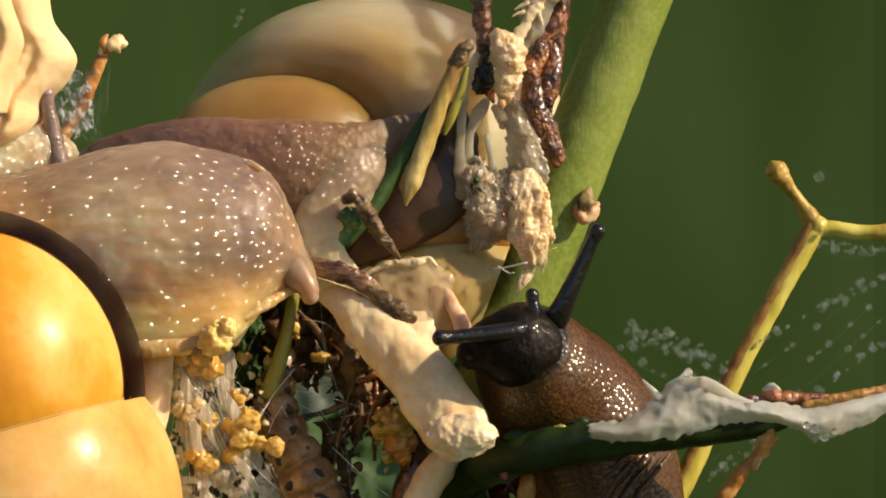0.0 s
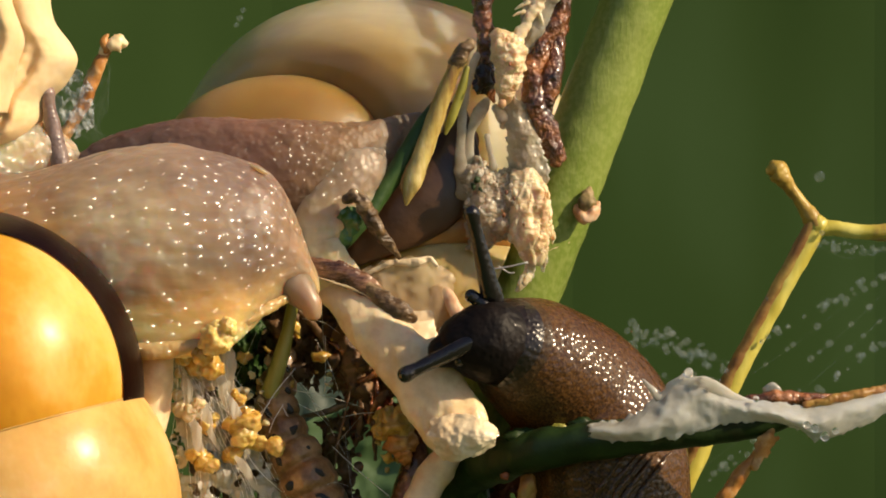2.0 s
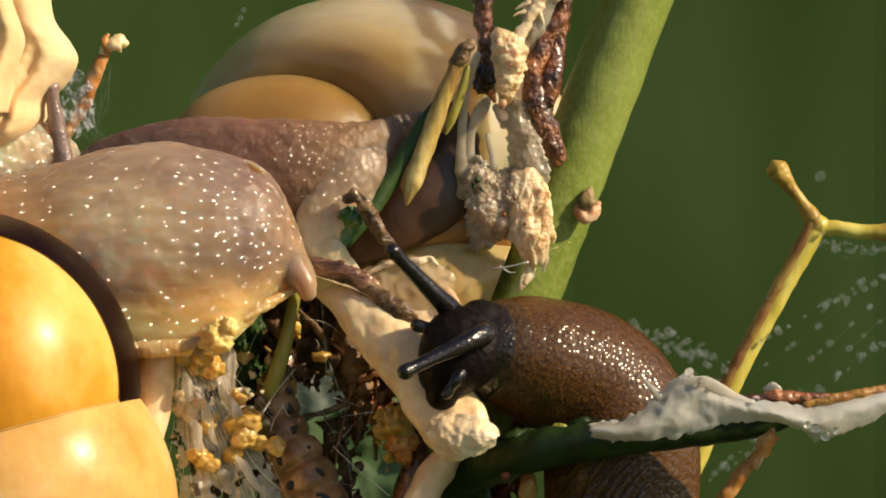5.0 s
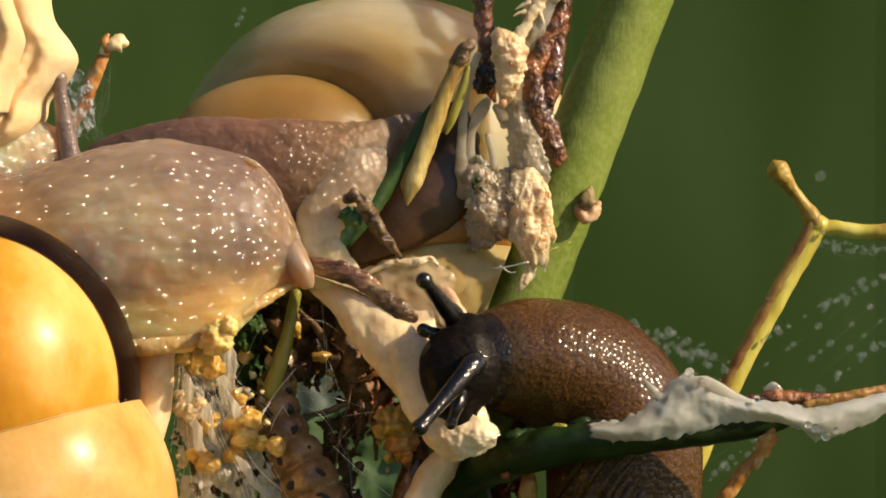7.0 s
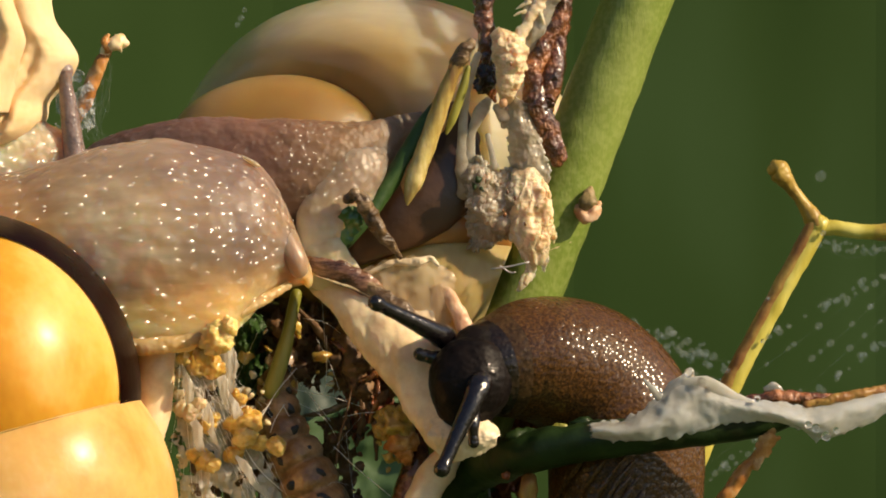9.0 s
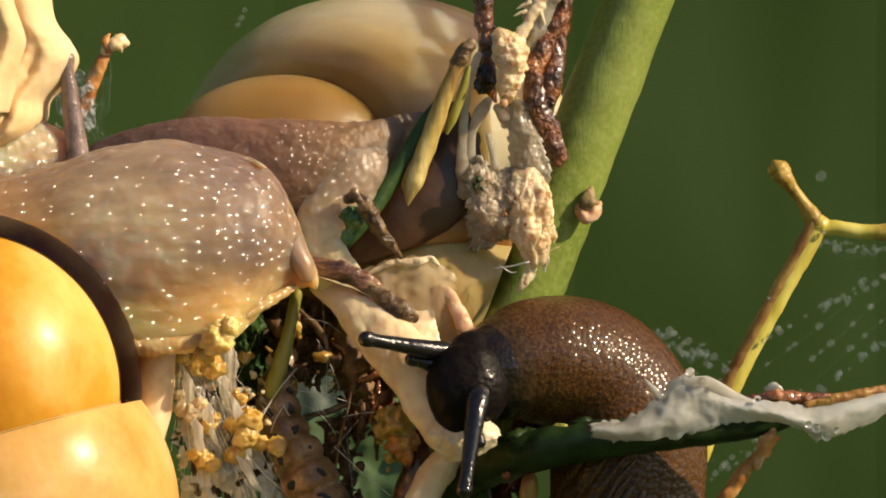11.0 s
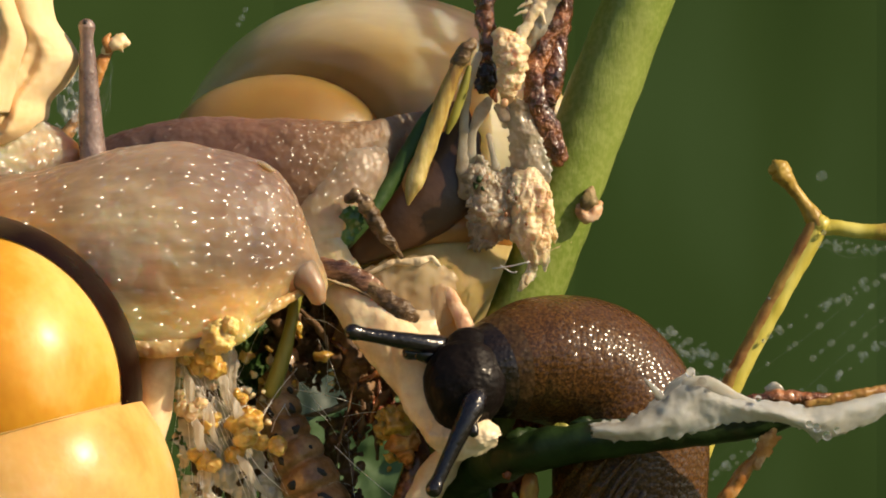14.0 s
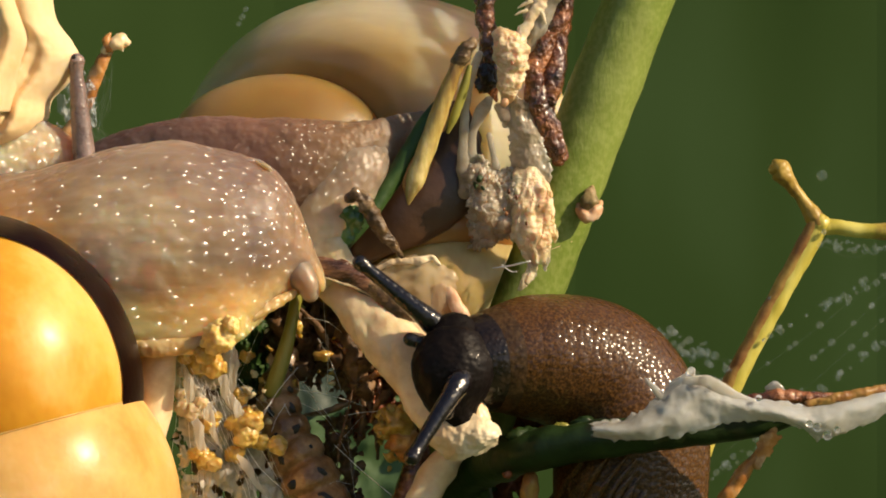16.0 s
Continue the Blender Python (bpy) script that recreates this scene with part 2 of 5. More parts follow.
M["straw_shell"] = material("glossy_straw_shell", [(0.32, (0.60, 0.29, 0.06)), (0.48, (0.74, 0.44, 0.14)), (0.64, (0.86, 0.61, 0.31))], scale=110, detail=5, stretch=(1.0, 1, 0.9), rough=0.36, spec=0.22, sss=0.4, sss_r=(0.0015, 0.0008, 0.0003), coat=0.12, slick=0.24,
                            bump=[("noise", 260, 0.5, 0.3), ("noise", 1500, 0.2, 0.05)], rough_var=0.1)
M["band"] = material("dark_brown_shell_band", [(0.3, (0.005, 0.0015, 0.001)), (0.6, (0.010, 0.003, 0.002)), (0.8, (0.028, 0.008, 0.004))], scale=300, rough=0.3, spec=0.05, coat=0.0, bump=[("noise", 900, 0.3, 0.06), ("noise", 2500, 0.3, 0.03)])
M["amber_shell"] = material("amber_shell", [(0.3, (0.23, 0.125, 0.025)), (0.5, (0.30, 0.18, 0.046)), (0.7, (0.38, 0.245, 0.085))], scale=90, detail=3, rough=0.35, sss=1.0, sss_r=(0.007, 0.004, 0.0014), coat=0.2, slick=0.25, rough_var=0.05, bump=[("noise", 400, 0.06, 0.1)])
M["underside"] = material("amber_shell_base", [(0.3, (0.24, 0.095, 0.016)), (0.5, (0.36, 0.165, 0.036)), (0.75, (0.50, 0.28, 0.09))], scale=200, rough=0.35, sss=0.5, sss_r=(0.002, 0.001, 0.0004), bump=[("noise", 800, 0.2, 0.1)])
M["mantle"] = material("dark_brown_mantle", [(0.3, (0.022, 0.008, 0.003)), (0.5, (0.048, 0.020, 0.008)), (0.7, (0.11, 0.052, 0.022))], scale=90, rough=0.4, sss=0.2, sss_r=(0.002, 0.0012, 0.0006), coat=0.25, slick=0.2, bump=[("noise", 500, 0.5, 0.25), ("cells", 2600, 0.3, 0.05)])
M["lip"] = material("brown_shell_lip", [(0.3, (0.028, 0.008, 0.003)), (0.5, (0.07, 0.022, 0.007)), (0.7, (0.18, 0.07, 0.022))], scale=200, rough=0.5, sss=0.2, bump=[("noise", 900, 0.3, 0.1)], coat=0.1)
M["skin"] = material("wet_grey_beige_skin", [(0.36, (0.52, 0.29, 0.10)), (0.66, (0.68, 0.51, 0.28))], scale=85, detail=6, rough=0.42, spec=0.35, sss=1.0, sss_r=(0.005, 0.003, 0.0016), coat=0.95, stretch=(0.7, 1, 1),
                     bump=[("cells", 2600, 0.35, 0.05), ("noise", 700, 0.2, 0.12)], slick=0.26, wet=1.95, pools=240, slime=[("domes", 1400, 1.0, 0.27), ("noise", 1100, 0.5, 0.2)])
zoned(M["skin"], -300, 250, [(0.0, (0.48, 0.27, 0.10)), (0.18, (0.50, 0.33, 0.16)), (0.32, (0.88, 0.68, 0.42)), (0.48, (0.80, 0.63, 0.40)), (0.62, (0.46, 0.345, 0.235)), (0.8, (0.215, 0.15, 0.118)), (1.0, (0.28, 0.19, 0.125))],
      belly=(-20, -120, (0.88, 0.54, 0.19), 0.95), back=(45, 140, (0.20, 0.135, 0.11), 0.8), streak=0.18)
M["feeler_skin"] = material("wet_blunt_feeler_skin", [(0.3, (0.22, 0.15, 0.10)), (0.5, (0.29, 0.205, 0.14)), (0.7, (0.38, 0.28, 0.19))], scale=200, rough=0.4, sss=1.0, sss_r=(0.003, 0.0018, 0.001), coat=0.25, slick=0.3, bump=[("cells", 2600, 0.3, 0.05)])
M["foot"] = material("amber_foot_skin", [(0.3, (0.62, 0.41, 0.21)), (0.5, (0.78, 0.57, 0.34)), (0.7, (0.86, 0.71, 0.49))], scale=260, rough=0.25, sss=0.6, sss_r=(0.002, 0.0012, 0.0006), spec=0.5, rough_var=0.05, coat=0.8, bump=[("cells", 1900, 0.6, 0.1)], slick=0.3, wet=1.85, pools=420, slime=[("domes", 1500, 1.0, 0.18), ("noise", 700, 0.4, 0.2)])
M["rim_skin"] = material("amber_foot_rim", [(0.3, (0.46, 0.25, 0.08)), (0.5, (0.62, 0.37, 0.14)), (0.7, (0.76, 0.52, 0.26))], scale=260, rough=0.3, sss=0.6, sss_r=(0.002, 0.0012, 0.0006), coat=0.7, bump=[("cells", 1900, 0.6, 0.1)], slick=0.2, wet=1.8, pools=300, slime=[("domes", 1500, 1.0, 0.15)])
M["shell_base"] = material("amber_shell_floor", [(0.3, (0.40, 0.20, 0.045)), (0.5, (0.52, 0.295, 0.09)), (0.7, (0.66, 0.43, 0.18))], scale=160, detail=4, stretch=(1.6, 1.2, 0.3), rough=0.35, sss=0.6, sss_r=(0.004, 0.0022, 0.0008), coat=0.3, bump=[("noise", 500, 0.2, 0.1)])
M["pale_skin"] = material("wet_tan_neck_skin", [(0.3, (0.27, 0.19, 0.13)), (0.5, (0.38, 0.275, 0.18)), (0.7, (0.54, 0.40, 0.25))], scale=160, rough=0.4, spec=0.4, sss=0.7, sss_r=(0.003, 0.0018, 0.001), coat=0.95, bump=[("cells", 2400, 0.4, 0.06), ("noise", 700, 0.25, 0.15)], slick=0.24, wet=1.9, pools=300, slime=[("domes", 1500, 1.0, 0.22), ("noise", 700, 0.4, 0.2)])
# Upper right of the neck darkened in the colour for the shade there.
zoned(M["pale_skin"], -160, 40, [(0.0, (0.36, 0.24, 0.14)), (0.5, (0.26, 0.19, 0.13)), (1.0, (0.19, 0.15, 0.12))], belly=(230, 120, (0.92, 0.72, 0.46), 0.95), streak=0.12)
M["tentacle"] = material("grey_tentacle_skin", [(0.3, (0.13, 0.09, 0.08)), (0.6, (0.27, 0.2, 0.18)), (0.8, (0.4, 0.32, 0.28))], scale=900, rough=0.3, sss=0.3, coat=0.3, bump=[("cells", 5000, 0.6, 0.06)])
SLUG_BUMP = [("cells", 3600, 0.8, 0.08)]
SLUG_SLIME = [("domes", 2300, 1.0, 0.028), ("noise", 600, 0.35, 0.2)]
M["slug"] = material("wet_brown_slug_skin", [(0.3, (0.026, 0.0105, 0.0026)), (0.5, (0.046, 0.0185, 0.0045)), (0.7, (0.072, 0.031, 0.008))], scale=260, rough=0.5, sss=0.1, coat=0.9, spec=0.12, slick=0.16, wet=1.5, pools=190, slime=SLUG_SLIME, bump=SLUG_BUMP, fine=(7500, (0.19, 0.086, 0.018), 0.5))
M["slug_mid"] = material("dusky_slug_skin", [(0.3, (0.018, 0.010, 0.004)), (0.5, (0.045, 0.022, 0.008)), (0.7, (0.10, 0.05, 0.017))], scale=700, rough=0.5, sss=0.05, coat=0.5, spec=0.15, slick=0.16, wet=1.5, pools=190, slime=SLUG_SLIME, bump=SLUG_BUMP, fine=(5200, (0.12, 0.07, 0.025), 0.4))
M["black"] = material("wet_black_slug_skin", [(0.3, (0.004, 0.003, 0.003)), (0.6, (0.009, 0.006, 0.005)), (0.8, (0.026, 0.015, 0.009))], scale=900, rough=0.5, spec=0.12, coat=0.04, bump=[("cells", 3600, 0.7, 0.06), ("noise", 1400, 0.3, 0.1)])
M["jet"] = material("glossy_black_tentacle_skin", [(0.3, (0.004, 0.003, 0.004)), (0.7, (0.012, 0.009, 0.009))], scale=900, rough=0.24, spec=0.3, coat=0.55, slick=0.12, wet=1.6, slime=[("domes", 3000, 1.0, 0.014), ("noise", 1500, 0.3, 0.08)], bump=[("cells", 3600, 0.8, 0.06), ("noise", 1800, 0.3, 0.05)])
M["dusk"] = material("dark_brown_slug_neck", [(0.3, (0.006, 0.004, 0.003)), (0.55, (0.016, 0.009, 0.005)), (0.8, (0.05, 0.026, 0.01))], scale=900, rough=0.3, coat=0.2, bump=[("cells", 3600, 0.8, 0.09)])
M["silk"] = material("white_silk", [(0.3, (0.7, 0.68, 0.64)), (0.7, (0.9, 0.88, 0.85))], rough=0.3, spec=0.6)
M["silk_film"] = material("shiny_silk_film", [(0.35, (0.66, 0.58, 0.45)), (0.65, (0.92, 0.88, 0.78))], scale=700, rough=0.16, spec=0.9, coat=1.0, slick=0.08, alpha=0.44, stretch=(1.6, 1, 0.3), bump=[("noise", 1300, 1.0, 0.4)])
M["veil"] = material("thin_pale_film", [(0.3, (0.62, 0.42, 0.22)), (0.5, (0.82, 0.64, 0.42)), (0.7, (0.94, 0.84, 0.66))], scale=160, rough=0.3, alpha=0.18, spec=0.4, coat=0.4, slick=0.12, bump=[("noise", 300, 0.15, 0.2)])
M["mist"] = material("soft_dew", [(0.4, (0.66, 0.80, 0.94)), (0.6, (0.86, 0.94, 1))], rough=0.4, alpha=0.045)
M["blue_film"] = material("bluish_silk_film", [(0.35, (0.42, 0.48, 0.52)), (0.65, (0.75, 0.8, 0.84))], scale=700, rough=0.3, spec=0.6, alpha=0.26, bump=[("noise", 1500, 1.0, 0.3)])
M["drop"] = material("dew_drop", [(0.4, (0.95, 0.97, 1)), (0.6, (1, 1, 1))], rough=0.02, trans=0.96, rough_var=0.0)
M["grub"] = material("tan_caterpillar_skin", [(0.32, (0.14, 0.065, 0.022)), (0.5, (0.34, 0.19, 0.08)), (0.66, (0.56, 0.36, 0.18))], scale=600, rough=0.35, sss=0.3, coat=0.3, bump=[("noise", 1500, 0.9, 0.25), ("noise", 5000, 0.4, 0.05)], fine=(1800, (0.16, 0.07, 0.025), 0.4))
M["scar"] = material("pinkish_bud_scar", [(0.3, (0.48, 0.24, 0.12)), (0.5, (0.66, 0.40, 0.24)), (0.7, (0.78, 0.58, 0.40))], scale=900, rough=0.45, sss=0.3, bump=[("noise", 2500, 0.6, 0.1)])
M["bud_skin"] = material("olive_brown_bud", [(0.3, (0.11, 0.075, 0.03)), (0.5, (0.24, 0.18, 0.07)), (0.7, (0.42, 0.28, 0.15))], scale=900, rough=0.5, bump=[("noise", 2500, 0.9, 0.15)])
M["dull_skin"] = material("dull_mauve_skin", [(0.34, (0.13, 0.078, 0.055)), (0.7, (0.26, 0.17, 0.115))], scale=95, rough=0.5, spec=0.3, sss=0.7, sss_r=(0.003, 0.0018, 0.001), coat=0.35, bump=[("cells", 3200, 0.6, 0.07), ("noise", 700, 0.3, 0.15)], slick=0.25, wet=1.8, pools=230, slime=[("domes", 1900, 1.0, 0.12), ("noise", 500, 0.4, 0.3)])
# Mauve to tan skin, with shade at the right end painted in.
zoned(M["dull_skin"], -580, 90, [(0.0, (0.075, 0.046, 0.046)), (0.22, (0.11, 0.066, 0.056)), (0.5, (0.20, 0.105, 0.074)), (0.72, (0.21, 0.125, 0.065)), (0.86, (0.21, 0.15, 0.105)), (1.0, (0.14, 0.11, 0.09))], streak=0.12)
M["spot"] = material("black_spot", [(0.3, (0.006, 0.005, 0.005)), (0.7, (0.02, 0.015, 0.012))], rough=0.35)


# ---- shapes ----
def curve_points(rows, n):
    """Catmull-Rom through rows of any width."""
    p = np.asarray(rows, float)
    p = np.vstack([2 * p[0] - p[1], p, 2 * p[-1] - p[-2]])
    u = np.linspace(0, len(p) - 3, n)
    i = np.minimum(u.astype(int), len(p) - 4)
    f = (u - i)[:, None]
    a, b, c, d = p[i], p[i + 1], p[i + 2], p[i + 3]
    return 0.5 * (2 * b + (c - a) * f + (2 * a - 5 * b + 4 * c - d) * f ** 2 + (3 * b - a - 3 * c + d) * f ** 3)


def lumps(v, amp, freq, seed, octaves=4):
    off = Vector((seed * 13.7, seed * 5.1, seed * 9.3))
    return np.array([amp * noise.fractal(Vector(q) * freq + off, 0.9, 2.1, octaves) for q in v])


def tube(rows, seg=20, n=None, flat=1.0, lump=0.0, freq=0.02, seed=0, ends=(True, True), upright=False, groove=0):
    """A swept form through rows (x, y, away, radius) in plan units; flat: depth over width. Rounded where ends says so."""
    rows = np.asarray(rows, float)
    span = np.linalg.norm(np.diff(rows[:, :3], axis=0), axis=1).sum()
    n = n or int(min(160, max(10, span / max(3.0, rows[:, 3].mean() * 0.25))))
    c = curve_points(rows, n)
    c[:, 3] = np.maximum(c[:, 3], 0.2)
    t = np.gradient(c[:, :3], axis=0)
    t /= np.linalg.norm(t, axis=1)[:, None] + 1e-9
    cen, rad, tan = list(c[:, :3]), list(c[:, 3]), list(t)
    for first, on in ((True, ends[0]), (False, ends[1])):
        if not on:
            continue
        k = 0 if first else -1
        p0, r0, t0 = cen[k], rad[k], tan[k] * (-1 if first else 1)
        for a in (30, 55, 75, 88):
            q, r = p0 + t0 * r0 * math.sin(radians(a)) * 0.9, r0 * math.cos(radians(a))
            at = 0 if first else len(cen)
            cen.insert(at, q), rad.insert(at, r), tan.insert(at, tan[k])
    cen, rad, tan = np.array(cen), np.array(rad), np.array(tan)
    away = np.array([0, 0, 1.0])
    if upright:
        side = np.tile([0, 1.0, 0], (len(cen), 1))
    else:
        side = np.cross(tan, away)
        side /= np.linalg.norm(side, axis=1)[:, None] + 1e-6
    deep = np.cross(side, tan)
    if upright:
        deep = np.tile(away, (len(cen), 1))
    ph = np.linspace(0, 2 * math.pi, seg, endpoint=False)
    d = np.cos(ph)[None, :, None] * side[:, None] + flat * np.sin(ph)[None, :, None] * deep[:, None]
    k = np.ones((len(cen), seg))
    if groove:
        k *= 1 - 0.15 * np.abs(np.cos(np.linspace(0, groove * math.pi, len(cen))))[:, None] ** 8
    v = cen[:, None] + d * (rad[:, None] * k)[:, :, None]
    if lump:
        v = v + d * rad[:, None, None] * lumps(v.reshape(-1, 3), lump, freq, seed).reshape(len(cen), seg)[:, :, None]
    m = len(cen)
    faces = [(i * seg + j, i * seg + (j + 1) % seg, (i + 1) * seg + (j + 1) % seg, (i + 1) * seg + j) for i in range(m - 1) for j in range(seg)]
    faces += [tuple(range(seg))[::-1], tuple((m - 1) * seg + j for j in range(seg))]
    return v.reshape(-1, 3), faces


def lobe(centre, radii, tilt=0.0, seg=40, rings=24, lump=0.0, freq=0.02, seed=0, zone=(0, 180), axis="y"):
    """An ellipsoid in plan units; zone: the polar angles that are kept, from the viewer's side when axis is "w"."""
    th = np.radians(np.linspace(zone[0], zone[1], rings))
    ph = np.linspace(0, 2 * math.pi, seg, endpoint=False)
    s, c = np.sin(th)[:, None], np.cos(th)[:, None] * np.ones((1, seg))
    if axis == "w":
        d = np.stack([s * np.cos(ph), s * np.sin(ph), -c], -1)
    else:
        d = np.stack([s * np.cos(ph), -c, s * np.sin(ph)], -1)
    v = d * np.array(radii)
    a = radians(tilt)
    v = np.stack([v[..., 0] * math.cos(a) - v[..., 1] * math.sin(a), v[..., 0] * math.sin(a) + v[..., 1] * math.cos(a), v[..., 2]], -1)
    v = v.reshape(-1, 3)
    if lump:
        v = v * (1 + lumps(v + np.array(centre), lump, freq, seed))[:, None]
    v = v + np.array(centre)
    f = [(i * seg + j, i * seg + (j + 1) % seg, (i + 1) * seg + (j + 1) % seg, (i + 1) * seg + j) for i in range(rings - 1) for j in range(seg)]
    return v, f


def sheet(top, bottom, nu=40, nv=16, wave=12.0, freq=0.02, seed=0, thick=5.0, ragged=0.0, belly=0.0, holes=0.0, step=0.23):
    """A crumpled sheet between two edges in plan units, with a real thickness; ragged: torn rim; holes: share eaten away."""
    a, b = curve_points(top, nu), curve_points(bottom, nu)
    f = np.linspace(0, 1, nv)[None, :, None]
    v = a[:, None] * (1 - f) + b[:, None] * f
    v[..., 2] -= belly * np.sin(np.pi * f[..., 0])
    w = lumps(v.reshape(-1, 3), wave, freq, seed).reshape(nu, nv)
    v[..., 2] += w
    if ragged:
        tear = lambda x: ragged * 1.6 * noise.fractal(Vector((x, seed * 3.3, 0.5)), 0.7, 2.3, 4)
        for i in range(nu):
            v[i, 0, 1] += tear(i * step)
            v[i, -1, 1] += tear(i * step + 90)
        for j in range(nv):
            v[0, j, 0] += tear(j * step + 40)
            v[-1, j, 0] += tear(j * step + 140)
    p = v.reshape(-1, 3)
    q = p + np.array([0, 0, thick])
    hole = lumps(p * np.array([1, 1, 0]), 1.0, freq * 1.7, seed + 50, 2)
    cut = np.quantile(hole, 1 - holes) if holes else 1e9
    keep = {(i, j): hole[i * nv + j] < cut for i in range(nu - 1) for j in range(nv - 1)}
    faces, o = [], len(p)
    for (i, j), k in keep.items():
        if not k:
            continue
        e = (i * nv + j, (i + 1) * nv + j, (i + 1) * nv + j + 1, i * nv + j + 1)
        faces.append(e)
        faces.append(tuple(x + o for x in e[::-1]))
        for (di, dj), (s, t) in (((0, -1), (0, 1)), ((1, 0), (1, 2)), ((0, 1), (2, 3)), ((-1, 0), (3, 0))):
            if not keep.get((i + di, j + dj), False):
                faces.append((e[t], e[s], e[s] + o, e[t] + o))
    return np.vstack([p, q]), faces


def swell(geo, cell, amp, seed=0, wide=1.0, octave=False):
    """Raises rounded warts of about cell plan units over a form, along its normals."""
    v, f = geo
    q = np.array([x for x in f if len(x) == 4])
    fn = np.cross(v[q[:, 2]] - v[q[:, 0]], v[q[:, 3]] - v[q[:, 1]])
    nn = np.zeros_like(v)
    for k in range(4):
        np.add.at(nn, q[:, k], fn)
    nn /= np.linalg.norm(nn, axis=1)[:, None] + 1e-9
    if nn[:, 2][v[:, 2] < np.median(v[:, 2])].mean() > 0:
        nn = -nn
    off = Vector((seed * 3.1, seed * 7.7, seed * 1.3))
    h = np.array([noise.voronoi(Vector((p[0] / wide, p[1], p[2])) / cell + off)[0][0] for p in v])
    h = np.clip(1 - 1.5 * h, -0.2, 1)
    return v + nn * (amp * h)[:, None], f


def crumple(geo, amp, freq, seed=0, drawn=1.0):
    """Tears up a form's surface with sharp uneven ridges; drawn: how far they run downwards."""
    v, f = geo
    off = Vector((seed * 3.1, seed * 7.7, seed * 1.3))
    a = np.array([noise.multi_fractal(Vector((p[0], p[1] / drawn, p[2])) * freq + off, 0.7, 2.2, 4) for p in v])
    b = np.array([noise.fractal(Vector((p[1] / drawn, p[2], p[0])) * freq * 1.3 + off, 0.7, 2.2, 4) for p in v])
    c = np.array([noise.fractal(Vector((p[2], p[0], p[1] / drawn)) * freq * 1.3 - off, 0.7, 2.2, 4) for p in v])
    return v + np.stack([b * amp * 0.8, c * amp * 0.5, (1 - np.abs(a)) * -amp], -1), f


def joined(pieces):
    vs, fs, o = [], [], 0
    for v, f in pieces:
        vs.append(v)
        fs += [tuple(i + o for i in q) for q in f]
        o += len(v)
    return np.vstack(vs), fs


def mesh_of(name, geo, mat, origin, metres=False):
    v, f = geo
    v = (np.asarray(v) if metres else place(v)) - np.asarray(origin)
    q = np.array([x for x in f if len(x) == 4])
    c = v - v.mean(0)
    bulk = np.einsum("ij,ij->i", c[q[:, 0]], np.cross(c[q[:, 1]] - c[q[:, 0]], c[q[:, 2]] - c[q[:, 0]]) + np.cross(c[q[:, 2]] - c[q[:, 0]], c[q[:, 3]] - c[q[:, 0]])).sum()
    if bulk < 0:  # faces look outwards
        f = [tuple(x[::-1]) for x in f]
    me = bpy.data.meshes.new(name)
    me.from_pydata(v.tolist(), [], f)
    me.validate()
    me.shade_smooth()
    me.materials.append(mat)
    return me


BASE = {}


def thing(name, base, label, category, group="", kind=""):
    """An Empty at its base (plan units) that will parent its parts."""
    ob = new(name)
    ob.empty_display_size = 0.001
    o = place(base)
    ob.location = o
    BASE[ob] = o
    return tagged(ob, label, category, group, kind)


def part(name, geo, mat, parent, label=""):
    o = BASE[parent]
    ob = new(name, mesh_of(name, geo, M[mat], o))
    ob.parent = parent
    BASE[ob] = o
    if label:
        tagged(ob, label)
    return ob


def solid(name, geo, mat, label, category, group="", kind=""):
    """A thing that is one mesh."""
    o = place(geo[0]).mean(0)
    ob = new(name, mesh_of(name, geo, M[mat], o))
    ob.location = o
    BASE[ob] = o
    return tagged(ob, label, category, group, kind)


def mover(name, geo, mat, parent, label=""):
    """A part drawn round its own origin in plan units (x right, y down, z away), to be keyed."""
    v = np.asarray(geo[0]) * U
    v = np.stack([v[:, 0], v[:, 2], -v[:, 1]], -1)
    ob = new(name, mesh_of(name, (v, geo[1]), M[mat], (0, 0, 0), True))
    ob.parent = parent
    BASE[ob] = BASE[parent]
    if label:
        tagged(ob, label)
    return ob


def crumbs(spots, seed, lump=0.25):
    """Small uneven grains, rows of (x, y, away, radius)."""
    r = random.Random(seed)
    return joined([lobe(s[:3], [s[3] * r.uniform(0.55, 1.35) for _ in range(3)], tilt=r.uniform(0, 180), seg=12, rings=8, lump=lump * 2.4, freq=0.13, seed=seed + i) for i, s in enumerate(spots)])


def strewn(n, box, depth, size, seed):
    r = random.Random(seed)
    return [(r.uniform(box[0], box[2]), r.uniform(box[1], box[3]), r.uniform(*depth), r.uniform(*size)) for _ in range(n)]


# ---- ground and distance ----
g = new("ground", bpy.data.meshes.new("ground"))
g.data.from_pydata([(-400, -400, 0), (400, -400, 0), (400, 400, 0), (-400, 400, 0)], [], [(0, 1, 2, 3)])
g.data.materials.append(M["ground"])
tagged(g, "green meadow ground under the thicket", "ground", kind="structure")
# The sweep left of view is added to cut sky light on the stem.
arc = [(4 * math.sin(a), 4 * math.cos(a)) for a in np.linspace(-1.7, 0.6, 41)]
bv = [(x * k, y * k, z) for z, k in ((-0.1, 1.0), (3.5, 1.0), (3.5, 1.08), (-0.1, 1.08)) for x, y in arc]
bf = [(i + 41 * j, i + 1 + 41 * j, i + 1 + 41 * ((j + 1) % 4), i + 41 * ((j + 1) % 4)) for j in range(4) for i in range(40)]
bd = new("backdrop", bpy.data.meshes.new("backdrop"))
